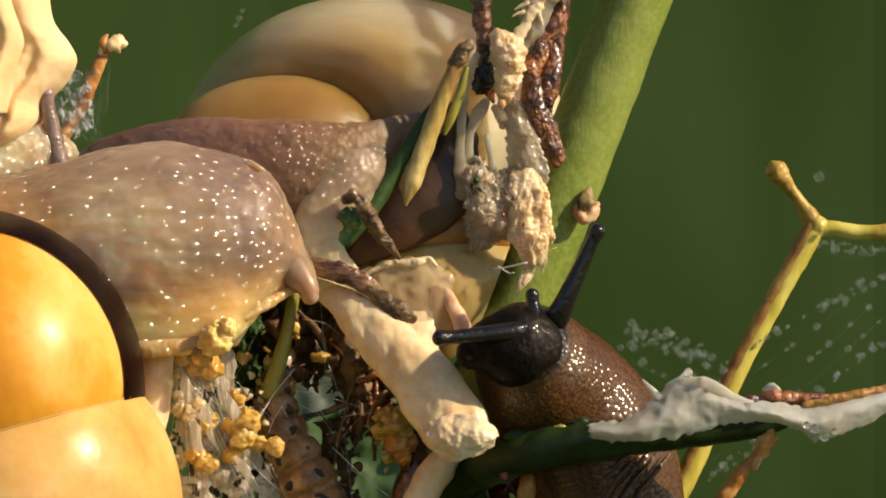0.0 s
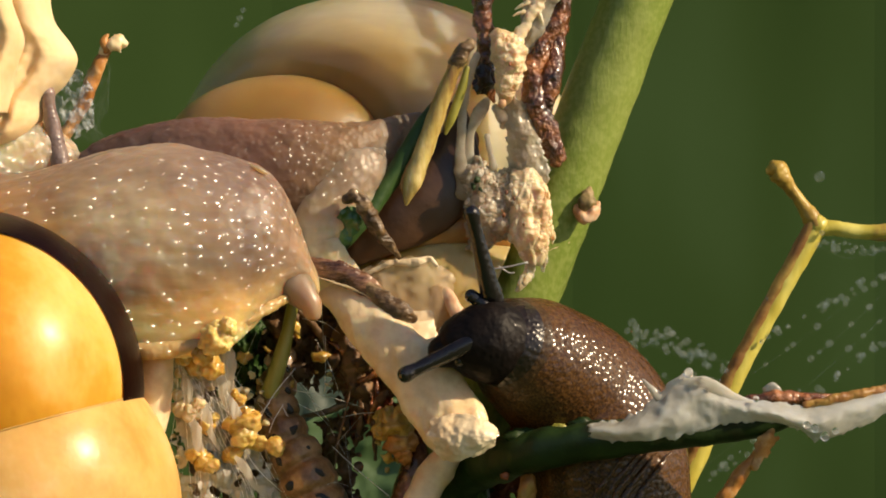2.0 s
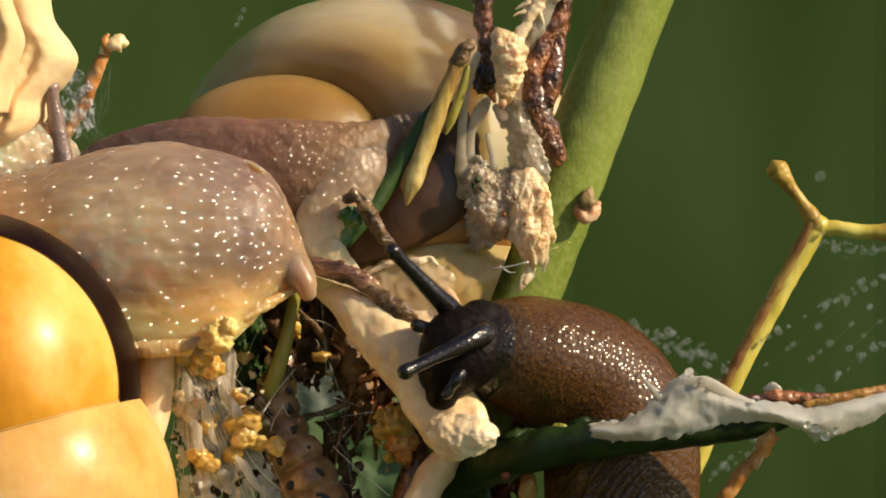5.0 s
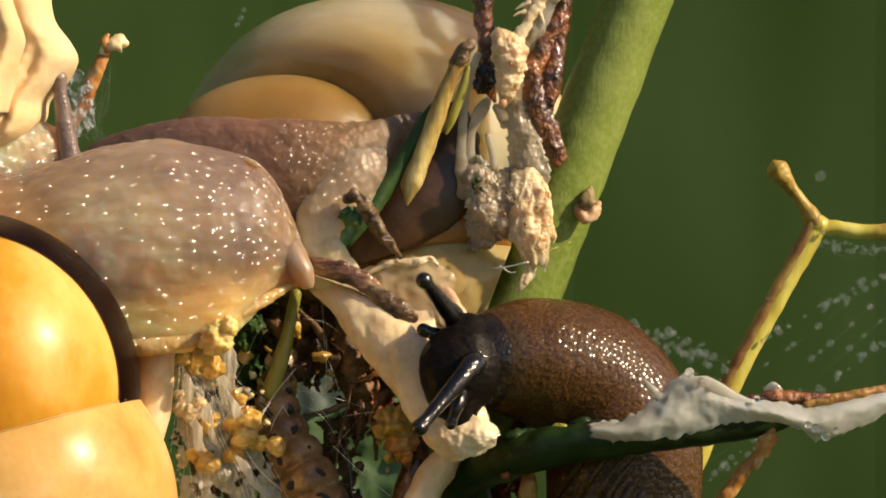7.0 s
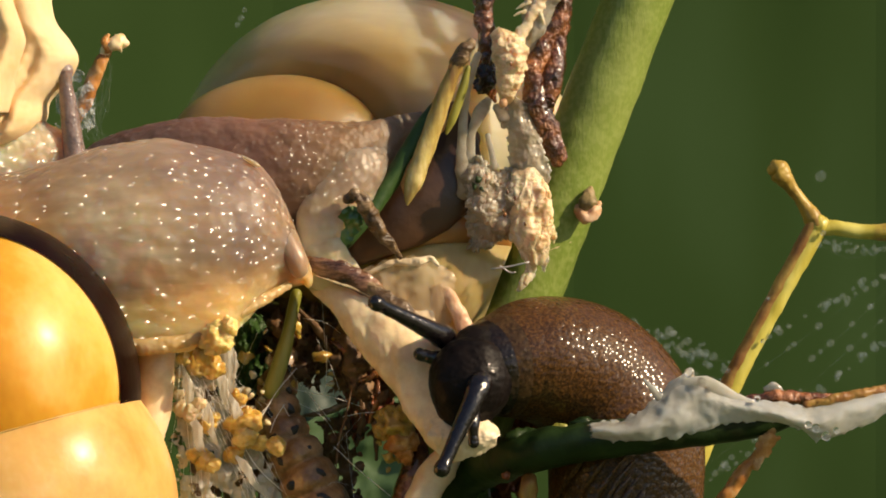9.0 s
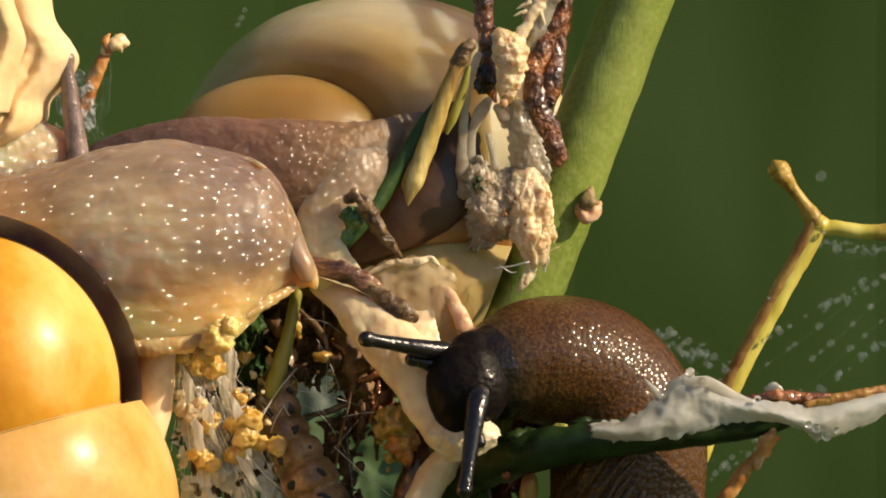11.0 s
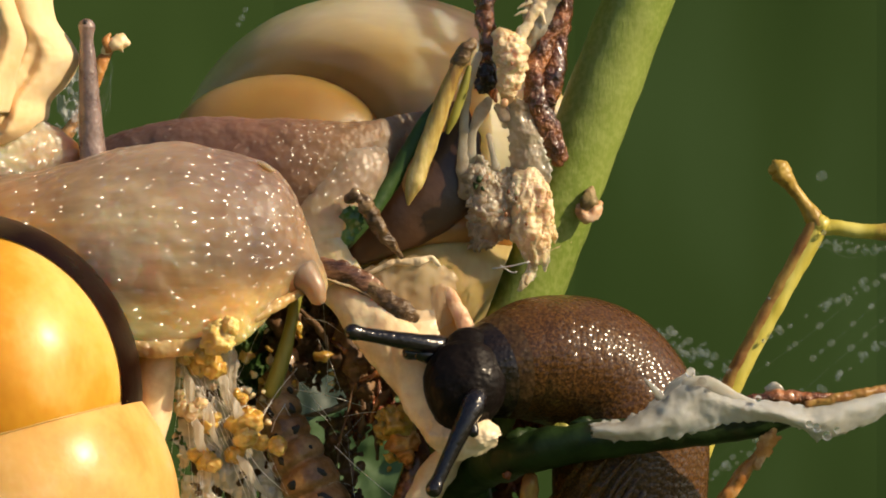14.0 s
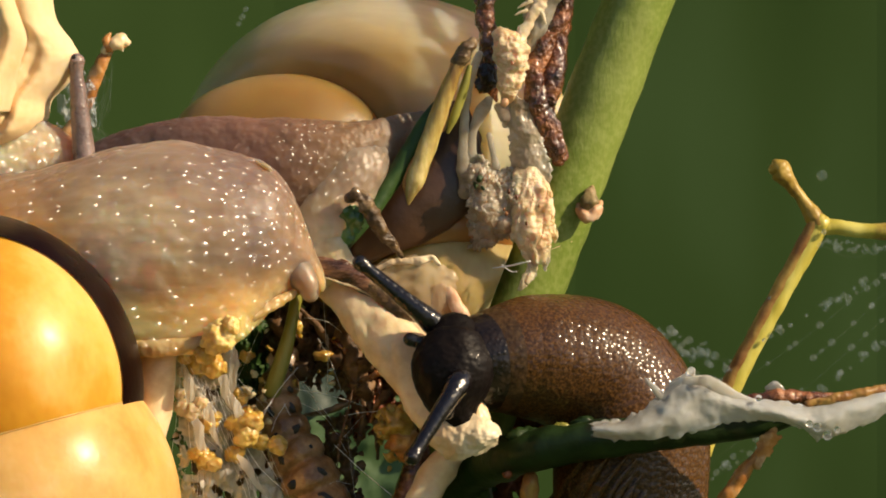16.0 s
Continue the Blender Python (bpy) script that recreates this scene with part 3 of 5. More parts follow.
bd.data.from_pydata(bv, [], bf)
bd.data.materials.append(M["backdrop"])
tagged(bd, "soft dark green hedge, its unseen left sweep added to block sky", "hedge", kind="structure")

# ---- main stem and its branches ----
stem = thing("plant_stem", (600, 19190, 190), "smooth green leaning plant stem with a bud scar", "stem")
part("stalk", tube([(600, 19200, 190, 90), (600, 9000, 190, 84), (605, 2500, 190, 76), (650, 1400, 190, 70), (745, 1000, 190, 68), (935, 500, 190, 66), (1032, 250, 190, 63),
                    (1128, 0, 190, 61), (1190, -160, 190, 59), (1300, -420, 190, 56)], seg=40, n=260, lump=0.03, freq=0.02, seed=3), "stem", stem)
bud = part("bud", tube([(1038, 378, 124, 9), (1040, 362, 120, 15), (1043, 347, 124, 13), (1046, 334, 130, 5)], flat=0.8, lump=0.45, freq=0.07, seed=4), "bud_skin", stem, "olive-brown bud over a pinkish scar")
part("bud_scar", tube([(1022, 366, 132, 5), (1028, 379, 120, 10), (1041, 384, 116, 12), (1053, 375, 120, 10), (1060, 360, 132, 5)], lump=0.5, freq=0.07, seed=5), "scar", bud)
part("scratch", tube([(962, 448, 125, 0.5), (988, 437, 131, 1.2), (1010, 429, 142, 0.5)], seg=8, n=20), "cream", stem, "pale scratch in the bark")

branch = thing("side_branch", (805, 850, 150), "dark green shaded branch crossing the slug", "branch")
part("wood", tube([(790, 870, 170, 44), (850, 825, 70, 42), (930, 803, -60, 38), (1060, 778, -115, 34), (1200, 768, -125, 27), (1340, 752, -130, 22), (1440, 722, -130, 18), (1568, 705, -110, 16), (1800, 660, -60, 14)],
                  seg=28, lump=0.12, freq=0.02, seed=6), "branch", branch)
part("bark_patch", tube([(1300, 716, -168, 9), (1360, 706, -165, 14), (1420, 706, -160, 13), (1480, 704, -150, 8)], lump=0.4, freq=0.05, seed=8), "bark", branch, "peeling brown bark")
for x, y, r, s in ((990, 758, 8, 1), (1035, 752, 12, 2), (930, 775, 16, 3)):
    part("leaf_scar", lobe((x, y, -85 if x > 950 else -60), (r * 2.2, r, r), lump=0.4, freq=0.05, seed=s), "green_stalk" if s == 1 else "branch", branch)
part("fungus_spot", lobe((894, 842, -66), (8, 6, 6), lump=0.5, freq=0.09, seed=4), "red_dead", branch, "orange fungus spot")

thin = thing("forked_twig", (700, 1900, 190), "thin yellow-green forked twig with orange tip", "twig")
part("shaft", tube([(660, 2100, 200, 24), (900, 1500, 220, 22), (1110, 1060, 240, 20), (1215, 850, 250, 19), (1290, 690, 250, 18), (1365, 550, 250, 17), (1448, 398, 250, 19)], lump=0.1, freq=0.03, seed=9), "twig", thin)
part("bark_side", tube([(1103, 1058, 238, 15), (1209, 848, 246, 15), (1284, 687, 245, 14), (1359, 547, 245, 13), (1441, 396, 246, 13)], lump=0.15, freq=0.02, seed=190), "rust", thin, "reddish-brown weathered side")
for x, y, r in ((1456, 412, 5), (1350, 604, 4), (1359, 528, 3)):
    part("dew_drop", lobe((x, y, 228), (r, r, r), seg=16, rings=10), "drop", thin)
part("fork_tip", tube([(1448, 402, 250, 20), (1428, 370, 250, 13), (1402, 335, 248, 11), (1386, 314, 246, 17), (1376, 300, 246, 18), (1366, 302, 246, 10)], seg=30, n=60, lump=0.22, freq=0.04, seed=10), "twig_tip", thin, "olive-brown budding tip")
part("fork_arm", tube([(1440, 402, 250, 18), (1480, 404, 248, 14), (1530, 410, 245, 14), (1600, 408, 240, 16), (1760, 380, 220, 14)], lump=0.12, freq=0.03, seed=11), "twig", thin)
part("knuckle", lobe((1448, 400, 248), (21, 20, 18), lump=0.2, freq=0.05, seed=12), "twig", thin)

low = thing("withered_twig", (1372, 750, -140), "short withered orange twig hanging from the branch", "twig")
part("shaft", tube([(1368, 752, -140, 6), (1358, 782, -140, 11), (1334, 815, -140, 10), (1304, 850, -138, 13), (1264, 910, -130, 12)], lump=0.3, freq=0.04, seed=13), "orange", low)
part("curl", sheet([(1346, 770, -148), (1362, 766, -154), (1378, 772, -150)], [(1328, 826, -150), (1342, 832, -154), (1354, 810, -148)], nu=14, nv=12, wave=8, seed=14, ragged=5), "orange", low)

# ---- low plant behind ----
low_plant = thing("leafy_plant", (620, 15300, 2600), "low plant with pale teal-green leaves behind the thicket", "plant")
part("stem", tube([(620, 15300, 2600, 40), (640, 6000, 2600, 34), (660, 1800, 2600, 26), (665, 1100, 2600, 18), (660, 930, 2590, 9)], n=120, lump=0.05), "stem", low_plant)
part("leaf", sheet([(430, 600, 2620), (560, 560, 2640), (690, 600, 2620)], [(450, 850, 2600), (560, 880, 2640), (640, 860, 2660)], nu=40, nv=40, wave=26, freq=0.008, seed=141, ragged=3), "teal_leaf", low_plant, "pale teal leaf")
part("leaf", sheet([(540, 745, 2500), (690, 705, 2520), (800, 740, 2500)], [(560, 960, 2530), (690, 1010, 2560), (790, 980, 2530)], nu=40, nv=40, wave=26, freq=0.008, seed=142, ragged=3), "mid_leaf", low_plant)

# ---- silk membrane on the branch ----
mem = thing("silk_membrane", (1250, 760, -175), "torn white silk membrane wrapped over the branch", "silk")
part("veil", crumple(sheet([(1046, 748, -190), (1110, 742, -205), (1165, 705, -205), (1215, 664, -200), (1262, 690, -205), (1330, 706, -200), (1420, 720, -185), (1500, 700, -165), (1600, 678, -140), (1760, 650, -90)],
                   [(1048, 776, -196), (1120, 782, -215), (1200, 772, -215), (1270, 752, -212), (1330, 745, -205), (1400, 755, -190), (1465, 778, -180), (1540, 745, -165), (1620, 715, -140), (1760, 680, -90)],
                   nu=140, nv=30, wave=4, freq=0.012, seed=15, ragged=6, belly=22), 3.5, 0.025, 15), "membrane", mem)
part("peak", tube([(1180, 715, -205, 26), (1200, 690, -206, 20), (1216, 668, -204, 11), (1221, 657, -202, 7)], flat=0.35, lump=0.25, freq=0.04, seed=16), "membrane", mem)
part("fold", tube([(1215, 690, -208, 20), (1250, 682, -212, 16), (1290, 700, -212, 12), (1330, 716, -206, 8)], flat=0.4, lump=0.25, freq=0.04, seed=17), "membrane", mem)
part("spike", tube([(1182, 716, -205, 10), (1160, 695, -208, 7), (1140, 672, -210, 2)], flat=0.5, lump=0.3, freq=0.06, seed=18), "membrane", mem)
part("brown_fringe", tube([(1425, 716, -182, 5), (1480, 706, -174, 9), (1540, 694, -158, 9), (1620, 678, -138, 10), (1760, 652, -92, 8)], seg=24, n=110, lump=0.6, freq=0.04, seed=192), "rust", mem, "rusty crumpled fringe")
part("flake", sheet([(1352, 690, -165), (1370, 678, -168), (1388, 692, -165)], [(1365, 705, -166), (1380, 704, -168), (1392, 700, -165)], nu=8, nv=6, wave=4, seed=19, ragged=4, thick=3), "membrane", mem)
for i, (x, y, r) in enumerate(((1219, 660, 8), (1240, 676, 9), (1252, 690, 6), (1322, 722, 7), (1430, 752, 7), (1444, 758, 8), (1462, 772, 9), (1480, 762, 6), (1340, 706, 6))):
    part("dew_drop", lobe((x, y, -222), (r, r, r), seg=16, rings=10), "drop", mem)

# ---- pale snail shell and its snail ----
pale = thing("snail", (700, 560, 300), "grey snail with a glossy cream shell and brown lip", "snail")


def whorled(geo):
    """Rounds the outer whorl and sinks it into a groove along the seam with the inner one."""
    v, f = np.array(geo[0]), geo[1]
    q = np.hypot((v[:, 0] - 492) / 190, (v[:, 1] - 268) / 132)
    bulge = np.interp(q, [0.0, 0.95, 1.05, 1.25, 1.55, 1.9, 2.4, 3.2], [70, 46, 34, 10, -18, -26, 0, 0])
    front = np.clip((400 - v[:, 2]) / 160, 0, 1)
    v[:, 2] += bulge * front
    return v, f


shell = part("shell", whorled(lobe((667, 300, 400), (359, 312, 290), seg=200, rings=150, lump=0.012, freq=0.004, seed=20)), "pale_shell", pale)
part("inner_whorl", lobe((492, 276, 196), (204, 144, 110), tilt=-2, seg=80, rings=50, lump=0.012, freq=0.006, seed=21), "amber_shell", shell, "amber inner whorl")
part("lower_whorl", sheet([(622, 486, 150), (690, 452, 118), (760, 434, 104), (830, 430, 112), (905, 436, 138)], [(640, 610, 160), (720, 640, 140), (790, 640, 130), (835, 600, 132), (858, 560, 144)], nu=60, nv=40, wave=5, freq=0.01, seed=29, thick=10, belly=46), "shell_base", shell, "flared amber base of the shell")
part("base_rim", sheet([(596, 462, 160), (680, 412, 128), (760, 388, 112), (840, 380, 116), (905, 384, 140)], [(610, 510, 166), (690, 466, 132), (760, 446, 118), (830, 440, 124), (905, 446, 150)], nu=50, nv=24, wave=5, freq=0.012, seed=22, thick=10, belly=10), "underside", shell, "orange-brown rim")
part("lip", tube([(800, 190, 160, 20), (822, 260, 146, 34), (820, 330, 140, 36), (796, 384, 140, 22)], lump=0.16, freq=0.02, seed=23), "lip", pale, "dark brown rolled lip")
part("mantle_collar", tube([(806, 200, 130, 24), (806, 270, 114, 46), (780, 330, 104, 66), (724, 378, 100, 60), (680, 412, 100, 44), (636, 444, 108, 26)], flat=0.22, lump=0.1, freq=0.012, seed=24), "mantle", pale, "dark brown mantle collar")
part("body", swell(swell(tube([(120, 305, 95, 22), (200, 296, 85, 54), (300, 297, 70, 82), (430, 302, 56, 92), (540, 310, 48, 98), (620, 302, 56, 82), (672, 270, 84, 58), (716, 236, 112, 34), (752, 206, 136, 10)],
                        flat=0.6, seg=190, n=260, upright=True, lump=0.07, freq=0.009, seed=25), 22, 2.6, 1, 1.3), 10, 1.4, 2), "dull_skin", pale)
part("neck", swell(tube([(676, 262, 70, 14), (650, 286, 46, 44), (616, 316, 28, 58), (576, 372, 10, 50), (566, 434, 8, 38), (572, 494, 22, 26)], flat=0.6, seg=110, n=90, lump=0.08, freq=0.015, seed=26), 14, 1.8, 3), "pale_skin", pale)

part("foot_edge", swell(tube([(566, 426, -6, 32), (592, 456, -8, 28), (620, 482, -4, 18), (648, 502, 6, 7)], flat=0.35, seg=60, n=60, lump=0.15, freq=0.03, seed=28), 13, 1.6, 8), "foot", pale, "pale cream foot edge")

# ---- yellow snail shell and its snail ----
gold = thing("snail", (60, 640, -120), "grey-beige wet snail with a glossy yellow banded shell", "snail")
WHORL_A, RAD_A, WHORL_B, RAD_B = np.array((-66.0, 692, -170)), 318.0, np.array((-6.0, 906, -176)), 328.0
whorl = part("shell", lobe(WHORL_A, (RAD_A,) * 3, seg=120, rings=80, axis="w"), "yellow_shell", gold)
part("dark_band", lobe(WHORL_A, (RAD_A + 3,) * 3, seg=120, rings=14, zone=(62.5, 97), axis="w"), "band", whorl, "dark brown spiral band")
part("inner_whorl", lobe(WHORL_B, (RAD_B,) * 3, seg=120, rings=80, axis="w"), "straw_shell", whorl, "pale straw-yellow whorl")
gap = np.linalg.norm(WHORL_B - WHORL_A)
line = (WHORL_B - WHORL_A) / gap
part_at = (gap ** 2 + RAD_A ** 2 - RAD_B ** 2) / (2 * gap)
ring = math.sqrt(RAD_A ** 2 - part_at ** 2) + 1.5
e1 = np.cross(line, (0, 0, 1.0))
e1 /= np.linalg.norm(e1)
e2 = np.cross(line, e1)
part("suture", tube([(*(WHORL_A + line * part_at + ring * (math.cos(a) * e1 + math.sin(a) * e2)), 1.3) for a in np.linspace(0, 2 * math.pi, 60)], seg=10, n=240, lump=0.35, freq=0.02, seed=38, ends=(False, False)), "straw_shell", whorl, "pale seam between the whorls")
BODY_AT = (300, 440, 0)


def skirt(geo):
    """Spreads the lower flank of the snail's body towards the viewer, as its foot does."""
    v, f = np.array(geo[0]), geo[1]
    k = np.clip((v[:, 1] - 20) / 130, 0, 1)
    side = np.clip((v[:, 0] + 260) / 120, 0, 1) * np.clip((250 - v[:, 0]) / 130, 0, 1)
    k = k * k * (3 - 2 * k) * side * 0.8 * (v[:, 2] < 20)
    v[:, 2] = v[:, 2] * (1 - k) - 150 * k
    v[:, 1] += 14 * k
    return v, f



body = mover("body", swell(skirt(tube([(-560, 60, 60, 120), (-420, 30, 40, 142), (-240, 7, 20, 150), (-100, -7, 0, 172), (0, -5, -15, 182), (80, -5, -20, 170), (120, -9, -20, 156), (155, -16, -20, 137), (182, -18, -24, 113), (208, -8, -26, 84), (231, 18, -28, 56), (248, 40, -30, 30)],
                                flat=0.85, seg=260, n=300, upright=True, lump=0.035, freq=0.008, seed=32)), 17, 1.7, 4, 2.2), "skin", gold)
foot_rim = mover("foot_rim", swell(tube([(-120, 156, -112, 13), (-50, 174, -132, 15), (10, 172, -138, 14), (70, 154, -130, 13), (130, 122, -112, 12), (180, 94, -90, 10), (222, 72, -66, 7)], flat=0.7, seg=70, n=160, lump=0.25, freq=0.02, seed=33), 15, 1.5, 5, 0.7), "rim_skin", gold, "amber foot edge")
lobe_a = mover("feeler", tube([(-80, -72, 60, 40), (-36, -50, 22, 36), (-6, -20, 0, 22), (2, 0, 0, 16)], lump=0.06, freq=0.02, seed=35), "feeler_skin", gold, "pale blunt feeler")
lobe_b = mover("feeler", tube([(30, -84, 50, 30), (14, -40, 12, 24), (0, 0, 0, 15)], lump=0.1, freq=0.02, seed=36), "feeler_skin", gold, "pale blunt feeler")
knob = mover("retracted_feeler", lobe((0, 0, 0), (20, 4, 6), tilt=30, lump=0.2, freq=0.05), "feeler_skin", gold)
eye_stalk = mover("eye_stalk", tube([(14, 260, 0, 26), (8, 170, 0, 21), (2, 60, 0, 15), (0, 22, 0, 12), (0, 0, 0, 16)], lump=0.05, freq=0.03, seed=37), "tentacle", gold, "grey eye stalk with a bulb tip")
eye_dot = mover("eye_spot", lobe((-2, -6, -9), (6, 6, 6), seg=12, rings=8), "spot", eye_stalk, "black eye spot")

# ---- slug ----
slug = thing("slug", (650, 1400, 60), "wet brown slug with black head and tentacles", "slug")
part("tail", tube([(640, 1560, 95, 6), (655, 1420, 80, 60), (720, 1260, 55, 95), (860, 1130, 20, 118), (1000, 1040, 35, 130), (1085, 950, 50, 134)], seg=48, flat=0.95, lump=0.02, freq=0.02, seed=40), "slug", slug)
for k in range(7):
    x = 992 + 27 * k + 16 * math.sin(7.1 * k)
    q = lambda xx: 50 - math.sqrt(max(0.0, 136.0 ** 2 - (xx - 1098) ** 2)) + 2
    part("skin_fold", tube([(x + 52, 798, q(x + 52), 1), (x + 26, 832, q(x + 26), 4), (x - 4, 876, q(x - 4), 5.5), (x - 22, 940, q(x - 22), 5)], seg=20, n=40, flat=0.45, lump=0.7, freq=0.03, seed=700 + k), "slug", slug)
SEGS = 26
segments = []
for i in range(SEGS):
    s = i / (SEGS - 1)
    r = float(np.interp(s, [0, 0.25, 0.45, 0.62, 0.8, 0.92, 1.0], [136, 140, 137, 128, 112, 88, 62]))
    segments.append(mover("body_segment", lobe((0, 0, 0), (r, r * (1.4 - 0.25 * s), r * 0.95), seg=56, rings=36), "dusk" if s > 0.9 else "slug_mid" if s > 0.86 else "slug", slug))
slug_head = mover("head", crumple(tube([(34, -40, 14, 42), (24, -24, 6, 60), (6, 4, 0, 74), (-10, 34, -6, 70), (-24, 66, -12, 52), (-30, 92, -16, 30)], seg=72, n=90, flat=0.9, lump=0.03, freq=0.02, seed=41), 2.5, 0.02, 41), "black", slug, "glossy black head")


def feeler(name, length, r):
    geo = tube([(0, length + 26, 34, r * 1.5), (0, length + 4, 10, r * 1.7), (0, length * 0.75, 0, r * 1.3), (0, length * 0.3, 0, r * 0.98), (0, 20, 0, r * 0.94), (0, 8, 0, r * 1.08), (0, 0, 0, r * 1.1)], seg=20, lump=0.05, freq=0.03, seed=43)
    return mover(name, geo, "jet", slug)


tent_a, tent_b = feeler("eye_tentacle", 165, 13), feeler("eye_tentacle", 165, 13)
tent_c, tent_d = feeler("lower_tentacle", 40, 11), feeler("lower_tentacle", 40, 9)

# ---- curled cream leaf ----
roll = thing("curled_leaf", (850, 800, 60), "curled cream dry leaf with a frayed end", "leaf")
part("blade", crumple(tube([(556, 506, 36, 12), (604, 530, 10, 30), (662, 580, -14, 46), (722, 640, -38, 54), (774, 702, -64, 59), (806, 752, -92, 60), (820, 780, -106, 46)], flat=0.5, seg=80, n=120, lump=0.10, freq=0.014, seed=50, ends=(True, False)), 4, 0.018, 50, 2.0), "cream", roll)
part("flange", sheet([(600, 506, 34), (650, 536, 30), (700, 552, 26), (768, 548, 28)], [(640, 560, 0), (690, 610, -16), (735, 650, -34), (782, 640, -20)], nu=40, nv=24, wave=10, freq=0.02, seed=57, ragged=4, belly=8, thick=5), "cream_thin", roll)
part("frayed_end", sheet([(762, 744, -108), (812, 730, -126), (856, 742, -136), (884, 762, -132)], [(756, 790, -112), (792, 814, -128), (832, 810, -138), (878, 784, -134)], nu=60, nv=36, wave=9, freq=0.022, seed=51, ragged=4, step=0.09, belly=18), "cream_thin", roll)
stub = solid("broken_stalk", tube([(806, 796, 40, 18), (778, 828, 30, 28), (744, 892, 20, 30), (700, 980, 10, 32)], lump=0.18, freq=0.02, seed=53, ends=(False, True)), "cream", "broken cream stalk split at its top", "stalk")
film = thing("torn_film", (720, 590, 24), "torn pale translucent film with a thick crumpled rim", "film")
part("veil", sheet([(636, 478, 36), (690, 462, 26), (750, 456, 22), (806, 486, 26)], [(650, 550, 30), (700, 588, 18), (760, 590, 14), (800, 570, 20)], nu=60, nv=40, wave=6, freq=0.02, seed=54, ragged=3, belly=10, thick=2), "veil", film)
part("rim", crumple(tube([(648, 486, 28, 3), (690, 466, 20, 5), (726, 464, 16, 7), (744, 462, 14, 7), (762, 458, 16, 5), (776, 470, 18, 3)], seg=24, n=90, flat=0.5, lump=0.3, freq=0.04, seed=541), 2, 0.06, 3), "cream_thin", film, "thick cream torn rim")

solid("amber_flap", sheet([(760, 512, 30), (778, 504, 26), (794, 514, 28)], [(764, 606, 26), (786, 612, 22), (812, 598, 24)], nu=24, nv=30, wave=4, freq=0.02, seed=56, ragged=3, thick=3), "underside", "amber-brown flap of dry leaf", "leaf")
solid("pink_stub", tube([(792, 516, 20, 9), (804, 540, 14, 13), (822, 580, 12, 15)], seg=32, n=40, flat=0.7, lump=0.2, freq=0.05, seed=55), "scar", "short pinkish stub beside the film", "stalk")

# ---- hanging silk and frass ----
hang = thing("hanging_debris", (890, -60, 60), "hanging cream silk and frass with holes", "debris")
part("upper_sheet", sheet([(940, -60, 44), (975, -60, 40), (1020, -60, 48)], [(912, 96, 30), (930, 104, 26), (946, 92, 30)], nu=26, nv=40, wave=9, freq=0.02, seed=68, ragged=3, thick=5, belly=10), "silk_grey", hang, "greyish translucent silk sheet")
part("fibre", tube([(962, -60, 34, 14), (955, 0, 30, 13), (936, 36, 22, 9), (916, 74, 16, 13)], flat=0.6, seg=28, n=70, lump=0.5, freq=0.05, seed=60), "ribbon", hang)
for k, (x, y, dx, dy) in enumerate(((930, 18, -20, 8), (938, 2, -24, 12), (955, 20, 10, 22), (944, -10, -14, 16))):
    part("fibre", tube([(x, y, 26, 4), (x + dx * 0.5, y + dy * 0.4, 22, 3), (x + dx, y + dy, 20, 1)], seg=10, n=20, lump=0.4, freq=0.08, seed=610 + k), "ribbon", hang)
part("frass_plug", crumple(swell(tube([(884, 60, 16, 14), (896, 80, 8, 27), (904, 104, 4, 30), (902, 130, 4, 24), (898, 156, 8, 19), (896, 172, 14, 12)], flat=0.7, seg=90, n=120, lump=0.34, freq=0.035, seed=62), 9, 2.2, 11), 4, 0.06, 12), "crumb", hang, "packed cream frass grains")
part("pink_bead", lobe((891, 182, 4), (8, 9, 8), seg=20, rings=14, lump=0.2, freq=0.06, seed=63), "scar", hang)
part("strand", tube([(846, 96, 36, 7), (828, 150, 32, 8), (819, 220, 30, 8), (818, 290, 30, 12), (824, 340, 32, 16)], flat=0.4, seg=28, n=120, lump=0.3, freq=0.03, seed=61), "silk_grey", hang)
part("strand", tube([(862, 178, 30, 9), (848, 200, 30, 12), (834, 236, 30, 9), (830, 280, 32, 12)], flat=0.4, seg=24, n=70, lump=0.3, freq=0.03, seed=64), "silk_grey", hang)
part("strand", tube([(864, 240, 26, 6), (868, 262, 24, 5), (876, 296, 24, 7)], flat=0.6, seg=18, n=40, lump=0.3, freq=0.04, seed=65), "silk_grey", hang)
part("strand", tube([(880, 190, 26, 9), (896, 212, 24, 13), (892, 222, 26, 6)], flat=0.5, seg=18, n=40, lump=0.3, freq=0.04, seed=66), "silk_grey", hang)
part("right_sheet", sheet([(896, 160, 26), (912, 168, 16), (930, 180, 12), (946, 200, 18)], [(902, 322, 24), (926, 330, 10), (952, 330, 8), (978, 318, 18)], nu=40, nv=70, wave=8, freq=0.03, seed=67, ragged=4, thick=4, belly=6), "silk_grey", hang)
part("grey_clump", crumple(swell(sheet([(822, 292, 30), (850, 280, 18), (880, 300, 14), (912, 296, 16)], [(832, 442, 34), (852, 440, 24), (882, 428, 20), (902, 420, 24)], nu=80, nv=120, wave=15, freq=0.028, seed=70, ragged=6, thick=18, belly=20), 26, 4, 13), 6, 0.035, 14, 1.6), "silk_grey", hang, "greyish matted silk clump")
